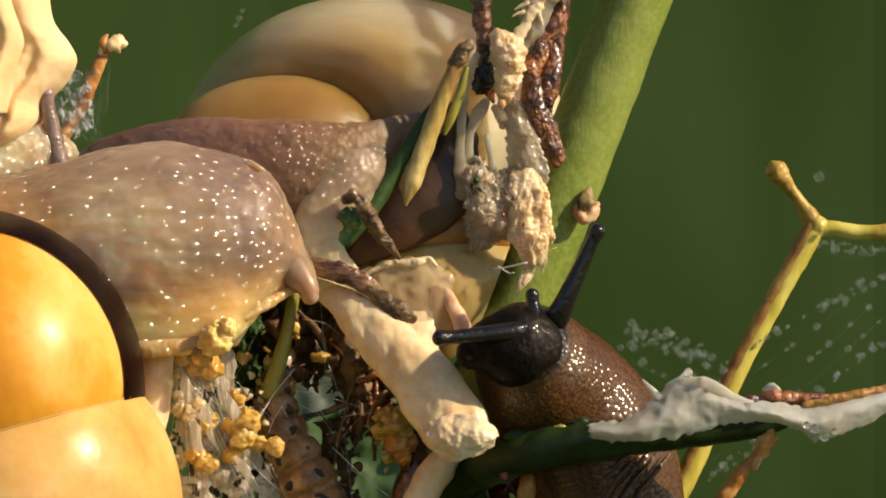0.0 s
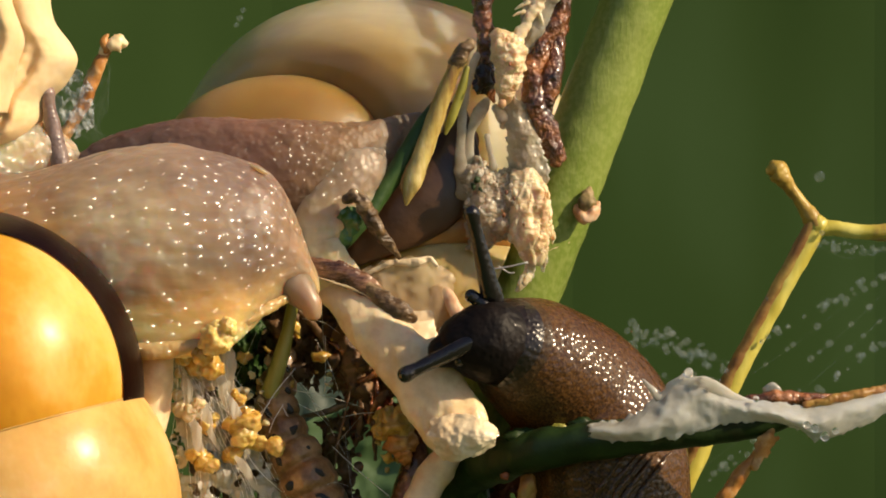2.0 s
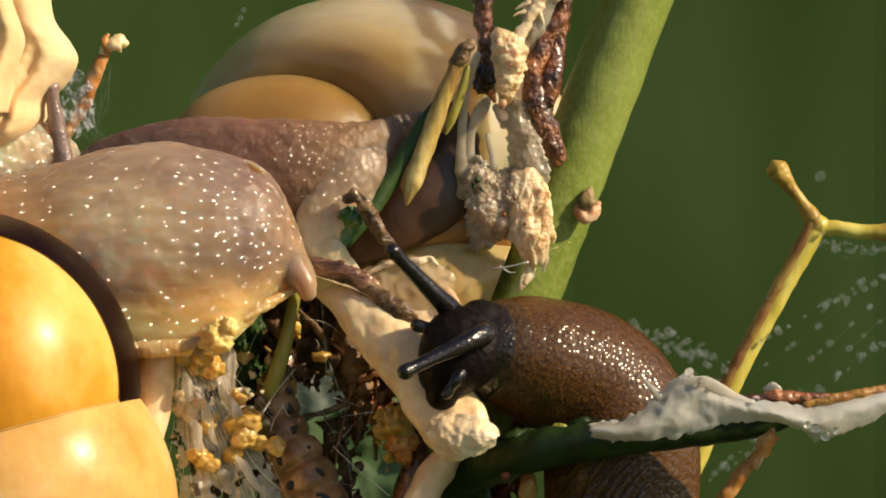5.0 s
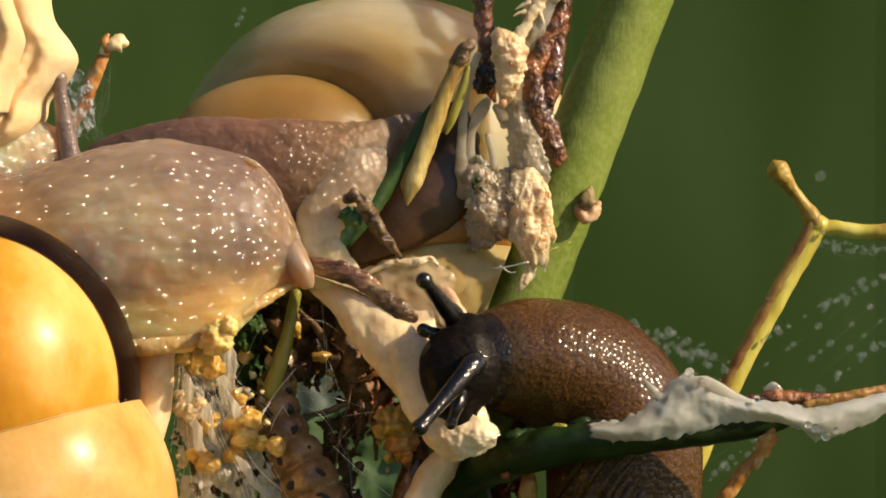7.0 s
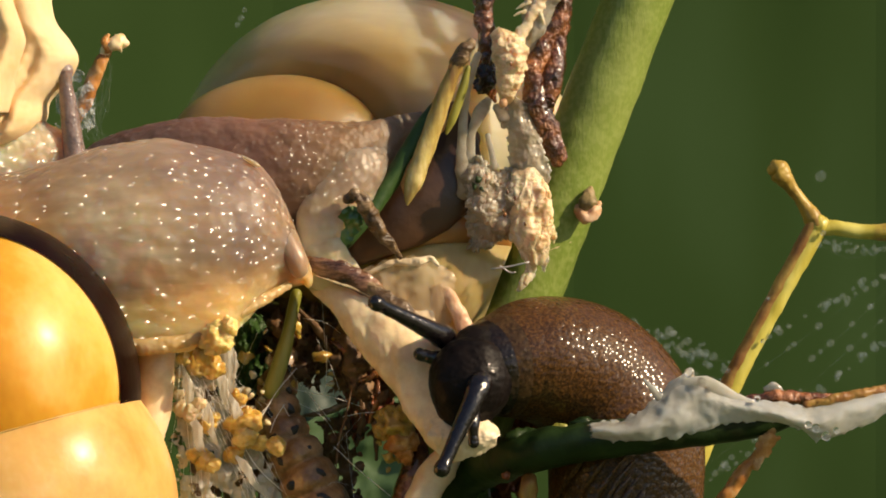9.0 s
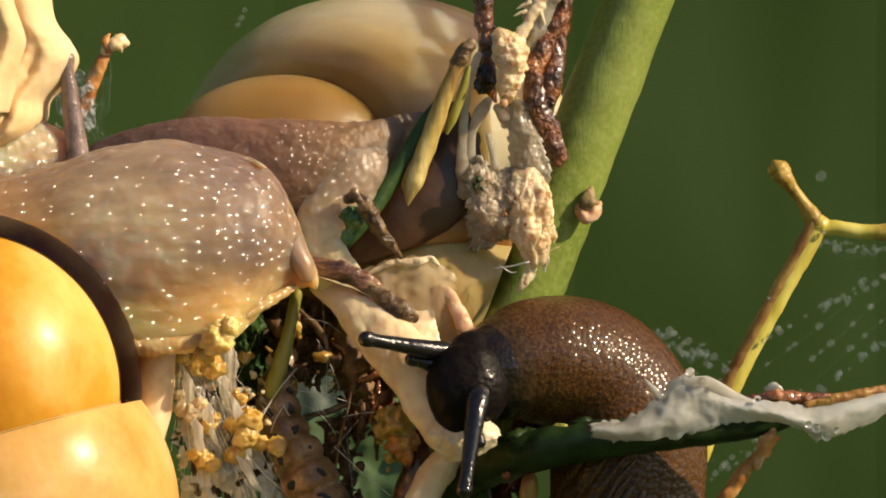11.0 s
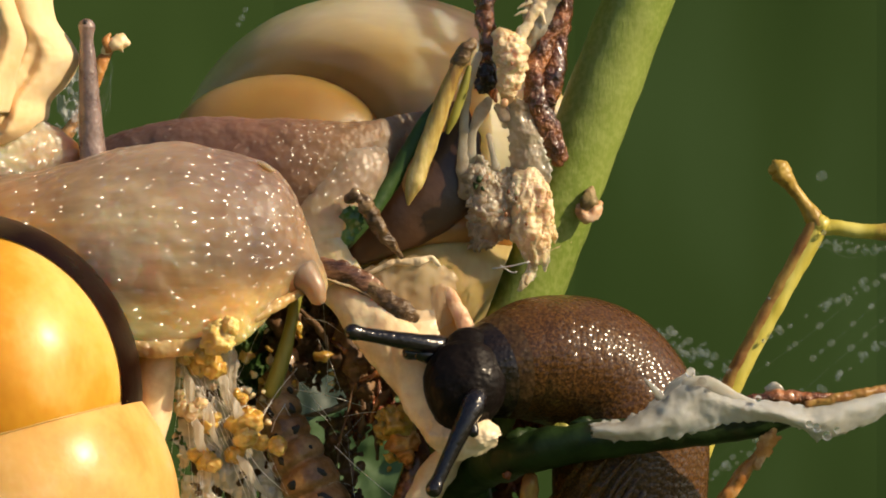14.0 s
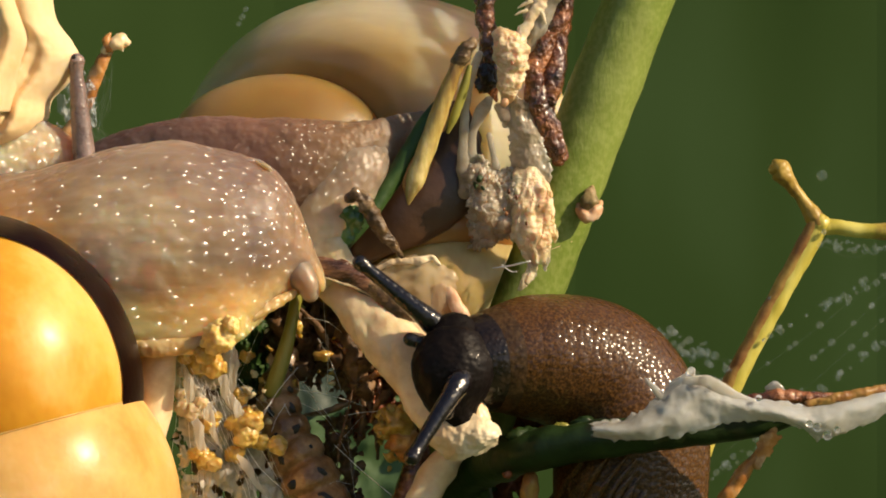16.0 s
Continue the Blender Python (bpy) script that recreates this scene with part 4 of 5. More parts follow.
part("cream_clump", crumple(swell(tube([(936, 312, 18, 26), (936, 342, 8, 35), (940, 380, 4, 36), (942, 420, 6, 34), (946, 452, 12, 22)], flat=0.5, seg=100, n=130, lump=0.3, freq=0.03, seed=71), 18, 3.5, 15, 0.6), 6, 0.045, 16, 2.5), "crumb", hang, "crumbly cream frass clump")
part("tatter", crumple(tube([(956, 430, 14, 17), (962, 460, 18, 9), (964, 480, 20, 3)], flat=0.5, seg=40, n=50, lump=0.3, freq=0.05, seed=72), 6, 0.05, 17, 2.5), "crumb", hang)
part("tatter", crumple(tube([(944, 440, 14, 18), (940, 470, 18, 10), (932, 492, 20, 11), (918, 514, 22, 3)], flat=0.4, seg=40, n=60, lump=0.35, freq=0.05, seed=73), 6, 0.05, 18, 2.5), "ribbon", hang)
part("tatter", crumple(tube([(972, 400, 14, 8), (978, 418, 16, 7), (980, 430, 18, 2)], flat=0.5, seg=30, n=30, lump=0.35, freq=0.05, seed=74), 5, 0.05, 19, 2.5), "crumb", hang)
part("speck", crumbs([(846, 318, 0, 7), (840, 330, 2, 5), (852, 334, -2, 4)], 69, 0.35), "branch", hang, "dark green speck in the silk")
for k, (x, y, r) in enumerate(((912, 352, 3), (930, 396, 2.5), (898, 340, 3), (890, 372, 2), (952, 366, 2.2), (905, 112, 2.4), (894, 380, 3))):
    part("speck", lobe((x, y, -34), (r, r * 1.6, 4), seg=10, rings=8, lump=0.4, freq=0.1, seed=900 + k), "bark", hang)

hang.location.y += 55 * U

s1 = thing("dried_strand", (1000, -60, 20), "twisted wet reddish-brown dried strand", "debris")
part("cord", crumple(tube([(1040, -120, 130, 18), (1008, -40, 30, 17), (996, 20, 0, 15), (968, 75, -16, 17), (944, 125, -20, 19), (952, 185, -22, 22), (970, 235, -20, 21), (988, 272, -18, 17), (988, 284, -18, 12)], seg=60, n=240, lump=0.3, freq=0.03, seed=70), 3.5, 0.06, 70, 1.5), "bark", s1)
part("cord", crumple(tube([(1004, 10, 14, 12), (990, 80, -2, 15), (978, 140, -14, 18), (966, 190, -16, 16)], seg=36, n=90, lump=0.3, freq=0.03, seed=71), 3.5, 0.06, 71, 1.5), "bark", s1)
s2 = thing("dried_strand", (858, -60, 20), "thin reddish-brown dried strand with a black end", "debris")
part("cord", crumple(tube([(870, -100, 90, 16), (858, -20, 10, 17), (858, 40, 0, 18), (860, 90, -2, 16), (868, 140, 0, 13), (872, 178, 4, 8)], seg=40, n=140, lump=0.28, freq=0.03, seed=72), 3.5, 0.06, 72, 1.5), "bark", s2)
part("knot", lobe((857, 136, -8), (18, 22, 18), seg=48, rings=32, lump=0.7, freq=0.07, seed=73), "dusk", s2, "black shrivelled knot")

s1.location.y += 105 * U
s2.location.y += 180 * U

# ---- cut stalk and small twigs ----
cut = thing("cut_stalk", (720, 350, 40), "pale green cut stalk with a pointed cream end", "stalk")
part("shaft", tube([(818, 92, 48, 10), (793, 152, 45, 14), (766, 225, 42, 16), (744, 288, 40, 17), (732, 322, 40, 17), (724, 346, 42, 10), (720, 364, 44, 2)], seg=32, n=90, lump=0.1, freq=0.025, seed=80, ends=(True, False)), "stalk", cut)
part("brown_edge", tube([(800, 118, 44, 6), (772, 190, 40, 5), (738, 268, 38, 4), (714, 322, 40, 4), (719, 352, 42, 3)], seg=16, n=70, lump=0.5, freq=0.04, seed=89), "orange", cut, "brown dried edge")
part("broken_tip", tube([(808, 112, 46, 14), (822, 92, 44, 14), (834, 74, 44, 8)], lump=0.4, freq=0.05, seed=81), "grey_bark", cut)
part("green_edge", tube([(828, 120, 60, 5), (818, 160, 58, 8), (802, 206, 58, 8), (790, 236, 60, 3)], lump=0.2, seed=82), "green_stalk", cut, "yellow-green skin")
solid("leaf_stalk", tube([(776, 176, 66, 5), (752, 218, 60, 14), (712, 288, 52, 17), (676, 344, 40, 16), (642, 396, 20, 12), (612, 436, 6, 7)], lump=0.1, freq=0.02, seed=83), "leaf", "dark green leaf stalk behind the debris", "stalk")
tw1 = thing("dry_twig", (735, 560, 20), "short wet brown twig with a blackened end", "twig")
part("wood", tube([(540, 458, 0, 13), (560, 466, -6, 19), (600, 481, -12, 21), (640, 500, -14, 19), (672, 522, -12, 15)], flat=0.5, seg=40, n=110, lump=0.22, freq=0.04, seed=84), "twig_bark", tw1)
part("dark_end", tube([(632, 492, -10, 10), (660, 513, -18, 15), (692, 537, -24, 18), (718, 555, -22, 17), (732, 563, -18, 10)], flat=0.6, seg=36, n=90, lump=0.35, freq=0.04, seed=85), "grey_bark", tw1, "blackened blunt end")
part("splinter", tube([(556, 488, -18, 0.8), (600, 502, -20, 2.2), (640, 517, -20, 1.8), (684, 547, -14, 0.8)], flat=0.5, seg=14, n=60, lump=0.9, freq=0.06, seed=88), "cream", tw1, "pale frayed lower edge")
tw2 = thing("dry_twig", (705, 450, 40), "thin dry brown twig with a hooked top", "twig")
part("wood", tube([(614, 354, -34, 9), (634, 346, -40, 12), (652, 376, -38, 14), (674, 412, -28, 11), (692, 435, -14, 8), (708, 456, 0, 4)], seg=24, n=70, lump=0.5, freq=0.06, seed=86), "grey_bark", tw2)
solid("leaf_scrap", sheet([(602, 376, -16), (618, 364, -20), (640, 368, -22)], [(596, 430, -4), (612, 436, -10), (638, 408, -16)], nu=30, nv=26, wave=8, freq=0.04, seed=87, ragged=4), "wet_green", "glossy green leaf scrap", "leaf")

# ---- upper corner: folded leaf, skin and bud twig ----
fold = thing("folded_leaf", (40, 290, 20), "cream folded and wrinkled dry leaf", "leaf")


def pleated(geo, nu, nv):
    """Lays long soft pleats into a sheet and rolls its rim away from the viewer."""
    v, f = np.array(geo[0]), geo[1]
    u, k = np.divmod(np.arange(len(v)) % (nu * nv), nv)
    u, k = u / (nu - 1), k / (nv - 1)
    roll_off = 95 * np.clip(1 - k / 0.35, 0, 1) ** 2.4
    fold_a = 26 * np.exp(-((k - 0.52 + 0.16 * np.sin(4.5 * u + 0.6)) / 0.07) ** 2)
    fold_b = 20 * np.exp(-((k - 0.30 - 0.18 * (u - 0.5)) / 0.05) ** 2) * np.clip((u - 0.25) * 4, 0, 1)
    fold_c = 30 * np.exp(-((k - 0.72 - 0.1 * np.sin(6 * u)) / 0.08) ** 2)
    v[:, 2] += roll_off + fold_a + fold_b + fold_c - 14 * np.sin(7 * u + 5 * k)
    return v, f


part("blade", pleated(sheet([(72, -90, -10), (88, -20, -10), (98, 36, -12), (126, 76, -14), (139, 108, -14), (120, 148, -12), (90, 180, -10), (82, 214, -8), (48, 246, 0), (-30, 276, 10)],
                            [(-150, -100, -30), (-140, -40, -30), (-140, 20, -34), (-140, 60, -36), (-140, 90, -36), (-140, 130, -34), (-140, 170, -30), (-140, 210, -26), (-140, 240, -20), (-150, 270, -10)], nu=110, nv=80, wave=7, freq=0.012, seed=90, thick=16), 110, 80), "cream_soft", fold)
part("turned_edge", pleated(sheet([(58, -90, -64), (30, -30, -66), (44, 24, -66), (62, 66, -64), (54, 110, -58), (40, 150, -52), (30, 200, -44)], [(-150, -90, -70), (-150, -30, -72), (-150, 20, -74), (-150, 70, -74), (-150, 110, -70), (-150, 150, -64), (-150, 200, -56)], nu=70, nv=40, wave=7, freq=0.012, seed=92, thick=8), 70, 40), "cream_soft", fold, "turned-over golden edge")
solid("snail", swell(tube([(-80, 320, 80, 70), (0, 290, 75, 70), (60, 270, 78, 60), (105, 275, 84, 36), (140, 300, 92, 16)], flat=0.8, seg=110, n=100, lump=0.08, freq=0.015, seed=93), 18, 3.0, 6), "skin", "wet translucent foot of a hidden snail", "snail")
budtwig = thing("bud_twig", (100, 240, 160), "small orange twig with a pale bud", "twig")
part("shaft", tube([(90, 280, 150, 14), (125, 225, 155, 11), (150, 180, 160, 13), (172, 125, 160, 13), (190, 90, 160, 9)], lump=0.25, freq=0.04, seed=94), "orange", budtwig)
part("bud", tube([(184, 92, 158, 9), (196, 80, 156, 13), (214, 74, 156, 14), (222, 76, 156, 8)], lump=0.5, freq=0.06, seed=95), "cream", budtwig, "pale bud")
part("bud_scale", tube([(190, 88, 150, 8), (186, 72, 150, 8), (192, 62, 152, 3)], lump=0.4, freq=0.06, seed=96), "orange", budtwig)

# ---- lower thicket: grubs, pellets, stalks, dead leaves ----
solid("green_stalk", tube([(524, 520, 70, 10), (514, 570, 62, 11), (502, 620, 58, 13), (486, 672, 58, 16), (479, 692, 62, 16)], lump=0.08, seed=100), "green_stalk", "short yellow-green stalk in the silk", "stalk")
solid("pale_stalk", tube([(286, 560, -60, 28), (276, 640, -74, 34), (266, 720, -70, 36), (248, 820, -50, 38), (230, 960, -30, 36)], lump=0.1, freq=0.015, seed=101), "cream", "pale cream stalk beside the yellow shell", "stalk")


R2 = random.Random(11)


def grub(rows, seed, turns):
    o = thing("caterpillar", rows[len(rows) // 2][:3], "tan caterpillar with paired black spots", "caterpillar")
    part("body", tube(rows, seg=44, n=140, lump=0.05, freq=0.02, seed=seed, groove=turns), "grub", o)
    c = curve_points(rows, turns * 2 + 1)
    for i in range(1, turns * 2, 2):
        x, y, w, r = c[i]
        dx, dy = c[i + 1][0] - c[i - 1][0], c[i + 1][1] - c[i - 1][1]
        q = math.hypot(dx, dy)
        for k in (-0.42, 0.46):
            k += R2.uniform(-0.12, 0.12)
            z = R2.uniform(0.75, 1.25) * r / 46
            part("spot", lobe((x - dy / q * r * k, y + dx / q * r * k, w - r * math.sqrt(max(0.0, 1 - k * k)) * 0.97), (12 * z, 7 * z, 3), tilt=math.degrees(math.atan2(dy, dx)) - 60 + R2.uniform(-40, 40), seg=14, rings=10, lump=0.4, freq=0.08, seed=i), "spot", o)
    return o


grub([(508, 630, 126, 20), (494, 672, 116, 33), (490, 716, 104, 40), (500, 762, 92, 45), (522, 808, 82, 50), (546, 852, 74, 54), (566, 905, 72, 56), (574, 970, 76, 50), (570, 1040, 90, 36)], 102, 9)
solid("dark_husk", tube([(606, 588, 110, 16), (618, 625, 104, 17), (630, 665, 108, 18), (648, 700, 120, 14)], seg=30, n=60, lump=0.4, freq=0.05, seed=103), "dead", "dark dried husk in the thicket", "husk")

P_AMBER = [("amber", [(418, 752, 20), (440, 745, 22), (432, 775, 20), (448, 780, 13)]), ("amber", [(412, 806, 15), (463, 785, 13), (490, 790, 16)]), ("amber", [(350, 645, 20), (372, 650, 17), (340, 628, 12)]),
           ("amber", [(362, 815, 19), (345, 806, 14), (378, 822, 13)]), ("amber", [(426, 708, 10), (414, 695, 8)]), ("crumb", [(322, 722, 14), (340, 730, 17), (352, 716, 12), (316, 700, 9)]),
           ("amber", [(366, 752, 16), (380, 740, 10)]), ("crumb", [(330, 676, 10), (318, 660, 8)]), ("amber", [(322, 610, 15), (338, 598, 17), (326, 634, 13), (352, 618, 12)])]
for i, (mat, balls) in enumerate(P_AMBER):
    o = thing("frass_cluster", (balls[0][0], balls[0][1] + 20, 10), "lumpy amber frass pellets stuck in silk", "frass", "frass clusters in the silk")
    for j, (x, y, r) in enumerate(balls):
        part("pellet", crumple(lobe((x, y, 10 - (j % 3) * 6), (r * 1.08, r * 1.05, r), seg=40, rings=28, lump=0.35, freq=0.05, seed=110 + 7 * i + j), 3.5, 0.09, i + 9 * j), mat, o)
o = thing("frass_cluster", (705, 800, 150), "orange-amber frass lumps on a dead leaf", "frass", "frass clusters in the silk")
for j, (x, y, r) in enumerate(((700, 752, 26), (712, 782, 22), (690, 735, 15), (716, 806, 14), (678, 760, 14))):
    part("pellet", lobe((x, y, 60), (r * 1.15, r * 1.15, r), seg=28, rings=20, lump=0.55, freq=0.07, seed=160 + j), "orange" if j in (1, 3) else "amber", o)

o = thing("frass_cluster", (388, 640, -150), "crumbly yellow-cream frass clump under the snail's foot", "frass", "frass clusters in the silk")
part("pellet", crumple(lobe((384, 600, -150), (30, 32, 24), seg=60, rings=44, lump=0.3, freq=0.05, seed=181), 5, 0.05, 181), "pale_amber", o)
part("pellet", crumple(lobe((404, 578, -158), (16, 18, 14), seg=44, rings=32, lump=0.3, freq=0.06, seed=182), 4, 0.05, 182), "pale_amber", o)
part("pellet", crumple(lobe((358, 628, -140), (15, 18, 14), seg=44, rings=32, lump=0.3, freq=0.06, seed=183), 3, 0.05, 183), "amber", o)
part("pellet", crumple(lobe((378, 650, -120), (20, 22, 16), seg=44, rings=32, lump=0.3, freq=0.06, seed=184), 3, 0.05, 184), "amber", o)

R = random.Random(7)
DEAD = [("dead", 395, 530, 690, 655, 262, 0.03), ("dead", 395, 690, 500, 900, 235, 0.05), ("dead", 470, 560, 560, 690, 190, 0.2), ("dead", 585, 585, 705, 690, 200, 0.25), ("red_dead", 612, 640, 705, 775, 185, 0.12), ("dead", 330, 640, 440, 900, 150, 0.3),
        ("dead", 588, 745, 640, 920, 170, 0.1), ("red_dead", 690, 640, 880, 750, 200, 0.1), ("leaf", 390, 560, 470, 690, 150, 0.05), ("red_dead", 835, 660, 1030, 800, 215, 0.03), ("leaf", 840, 820, 880, 930, 130, 0.15), ("red_dead", 775, 780, 925, 940, 245, 0.02), ("leaf", 320, 720, 380, 800, 60, 0.2)]
for i, (mat, x0, y0, x1, y1, w, h) in enumerate(DEAD):
    j = lambda: R.uniform(-18, 18)
    xm = (x0 + x1) / 2
    solid("dead_leaf" if "leaf" not in mat else "green_leaf", sheet([(x0 + j(), y0 + j(), w), (xm, y0 + j(), w - 25 + j()), (x1 + j(), y0 + j(), w)], [(x0 + j(), y1 + j(), w + j()), (xm, y1 + j(), w - 20), (x1 + j(), y1 + j(), w + j())],
                           nu=96, nv=80, wave=34, freq=0.018, seed=130 + i, ragged=13, holes=h, step=0.07), mat,
          "crumpled brown dead leaf with eaten holes" if "leaf" not in mat else "dark green leaf in the shade", "leaf", "leaves in the thicket")
solid("leaf_crumbs", crumbs(strewn(22, (490, 560, 690, 660), (90, 190), (6, 18), 5) + strewn(14, (590, 640, 690, 740), (90, 180), (4, 15), 25) + strewn(16, (590, 760, 640, 890), (90, 170), (4, 14), 15), 170, 0.35), "dead", "brown crumbs of dead leaf caught in silk", "debris", kind="stuff")
solid("frass_crumbs", crumbs(strewn(60, (310, 560, 480, 880), (10, 90), (3, 8), 6) + strewn(4, (470, 560, 720, 880), (80, 150), (3, 6), 9), 171, 0.3), "crumb", "pale frass crumbs caught in silk", "debris", kind="stuff")
solid("amber_crumbs", crumbs(strewn(30, (400, 560, 720, 700), (80, 170), (3, 11), 8) + strewn(18, (670, 730, 735, 830), (60, 110), (5, 13), 9), 173, 0.35), "amber", "amber frass crumbs caught in silk", "debris", kind="stuff")
for i in range(9):
    x, y, w, a, d = R.uniform(560, 690), R.uniform(580, 760), R.uniform(90, 160), R.uniform(0, 3.1), R.uniform(25, 60)
    solid("twig_scrap", tube([(x - d * math.cos(a), y - d * math.sin(a), w, 4), (x, y, w - 10, 6), (x + d * math.cos(a + 0.3), y + d * math.sin(a + 0.3), w, 3)], seg=12, n=24, lump=0.5, freq=0.06, seed=600 + i), ("grey_bark", "bark", "dead")[i % 3],
          "small brown twig scrap caught in silk", "twig", "twig scraps in the thicket")
solid("root_fibre", tube([(622, 688, 80, 1.5), (612, 735, 72, 2.4), (600, 780, 66, 2), (594, 830, 60, 1.4)], seg=10, n=40, lump=0.3, freq=0.05, seed=176), "dead", "thin brown fibre hanging in the thicket", "fibre")
solid("husk", tube([(938, 848, -60, 13), (934, 868, -62, 16), (928, 900, -55, 14)], lump=0.3, freq=0.05, seed=174), "rust", "small brown husk under the branch", "husk")
solid("dark_stalk", tube([(742, 770, 110, 16), (735, 830, 100, 24), (715, 890, 95, 26), (690, 980, 90, 26)], lump=0.2, freq=0.02, seed=172), "bark", "dark brown stalk under the curled leaf", "stalk")


# ---- silk ----
def thread(a, b, r, sag, seed):
    q = random.Random(seed)
    mid = [(a[k] + b[k]) / 2 + q.uniform(-1, 1) * 6 for k in range(3)]
    mid[1] += sag
    return tube([(*a, r), (*mid, r), (*b, r)], seg=5, n=9, ends=(False, False))


fan = []
for i in range(34):
    x0, y0 = R.uniform(310, 400), R.uniform(600, 720)
    fan.append(thread((x0, y0, R.uniform(-20, 20)), (x0 + R.uniform(-20, 130), y0 + R.uniform(90, 300), R.uniform(0, 60)), R.uniform(0.2, 0.45), R.uniform(-22, 22), i))
for i in range(16):
    x0, y0 = R.uniform(400, 640), R.uniform(560, 860)
    a = R.uniform(0, 6.28)
    d = R.uniform(50, 130)
    fan.append(thread((x0, y0, R.uniform(30, 110)), (x0 + d * math.cos(a), y0 + d * math.sin(a), R.uniform(30, 110)), R.uniform(0.2, 0.4), R.uniform(-16, 16), 300 + i))
for a, b, r in (((524, 652, 60), (458, 746, 20), 1.3), ((503, 716, 40), (478, 766, 30), 1.1), ((500, 716, 40), (512, 736, 44), 0.9), ((606, 738, 70), (664, 730, 90), 1.0), ((480, 712, 40), (440, 740, 20), 1.0), ((590, 790, 60), (690, 878, 40), 1.0), ((420, 770, 10), (500, 870, 20), 1.0), ((436, 730, 16), (410, 720, 10), 0.8), ((520, 690, 60), (640, 720, 80), 0.7), ((560, 600, 90), (600, 690, 80), 0.8), ((870, 476, 60), (936, 464, 20), 2.2), ((884, 470, 50), (912, 482, 40), 1.6)):
    fan.append(thread(a, b, r * 0.65, 3, int(a[0])))
ribbons = []
for i, (x0, y0, x1, y1) in enumerate(((392, 588, 402, 690), (404, 600, 414, 720), (318, 640, 350, 760), (372, 640, 420, 740), (345, 690, 392, 800), (330, 720, 372, 840), (400, 690, 440, 790), (410, 800, 470, 880))):
    ribbons.append(tube([(x0, y0, -2, 1), ((x0 * 2 + x1) / 3 + 4, (y0 * 2 + y1) / 3, -8, 9), ((x0 + x1 * 2) / 3 - 3, (y0 + y1 * 2) / 3, -4, 7), (x1, y1, 6, 1)], flat=0.12, seg=12, n=50, lump=0.5, freq=0.04, seed=330 + i))
solid("silk_ribbons", joined(ribbons), "silk_film", "shiny ribbons of matted white silk", "silk", kind="stuff")
solid("silk_web", joined(fan), "silk", "tangle of fine white silk threads", "silk", kind="stuff")
solid("silk_patch", sheet([(306, 606, 10), (345, 600, 0), (396, 640, 6)], [(318, 900, 36), (400, 905, 26), (505, 890, 60)], nu=110, nv=110, wave=16, freq=0.02, seed=180, ragged=10, holes=0.16, thick=1.5), "silk_film", "torn shiny sheet of translucent white silk", "silk", kind="stuff")

far = []
RT = [((1290, 690, 240), (1568, 480, 230)), ((1120, 600, 230), (1330, 640, 240)), ((1200, 860, 240), (1568, 560, 240)), ((1430, 640, 236), (1600, 480, 236)), ((1240, 860, 230), (1400, 740, 200)), ((1450, 435, 240), (1568, 440, 240)), ((1120, 640, 220), (1290, 690, 240))]
beads = []
for i, (a, b) in enumerate(RT):
    far.append(thread(a, b, 0.35, 14, 400 + i))
    for k in range(7):
        f = R.random()
        beads.append((a[0] + (b[0] - a[0]) * f, a[1] + (b[1] - a[1]) * f + 14 * 2 * f * (1 - f) * 1.0, a[2] + (b[2] - a[2]) * f, R.uniform(2.5, 6)))
beads += [(432, 18, 200, 4), (426, 32, 200, 5), (420, 44, 200, 4), (1130, 590, 226, 8), (1124, 615, 226, 6), (1140, 640, 226, 7), (1452, 312, 240, 8), (1545, 445, 240, 7), (1480, 440, 240, 7), (1283, 822, 220, 6), (1265, 838, 220, 5)]
RD = random.Random(23)
for i in range(70):
    f = RD.random()
    beads.append((1112 + 175 * f + RD.gauss(0, 8), 590 + 70 * f - 60 * f * (1 - f) + RD.gauss(0, 14), 232, RD.uniform(2, 6.5)))
for a, b, n in (((1345, 600, 236), (1568, 486, 232), 30), ((1250, 850, 232), (1568, 600, 236), 34), ((1455, 428, 236), (1568, 436, 236), 14)):
    for i in range(n):
        f = RD.random()
        beads.append((a[0] + (b[0] - a[0]) * f + RD.gauss(0, 3), a[1] + (b[1] - a[1]) * f + RD.gauss(0, 4), a[2], RD.uniform(2, 5.5)))
solid("dewy_web", joined(far), "mist", "thin dewy web threads across the twig", "silk", kind="stuff")
solid("dew_beads", joined([lobe(q[:3], (q[3] * 1.25,) * 3, seg=12, rings=8) for q in beads]), "mist", "fine dew beads strung on web threads", "dew", kind="stuff")
solid("corner_film", sheet([(95, 130, 150), (130, 120, 145), (165, 150, 150)], [(100, 250, 150), (135, 245, 140), (170, 225, 150)], nu=50, nv=50, wave=16, freq=0.03, seed=191, ragged=4, holes=0.3, thick=1.5, step=0.08), "blue_film", "shred of bluish-white silk by the bud twig", "silk")
corner = [thread((R.uniform(100, 190), R.uniform(120, 260), 140), (R.uniform(100, 200), R.uniform(100, 260), 150), 0.4, 5, 500 + i) for i in range(60)]
solid("corner_web", joined(corner), "mist", "fine silk round the bud twig", "silk", kind="stuff")


# ---- what moves ----
def at(thing_, x, y, w):
    return Vector(place((x, y, w)) - BASE[thing_])


def turned(parent, p, angle, lean=0.0):
    """A pose in its thing's space; angle: degrees clockwise in the plan, lean: tip away from the viewer."""
    return Matrix.Translation(at(parent, *p)) @ Matrix.Rotation(radians(angle), 4, "Y") @ Matrix.Rotation(radians(lean), 4, "X")


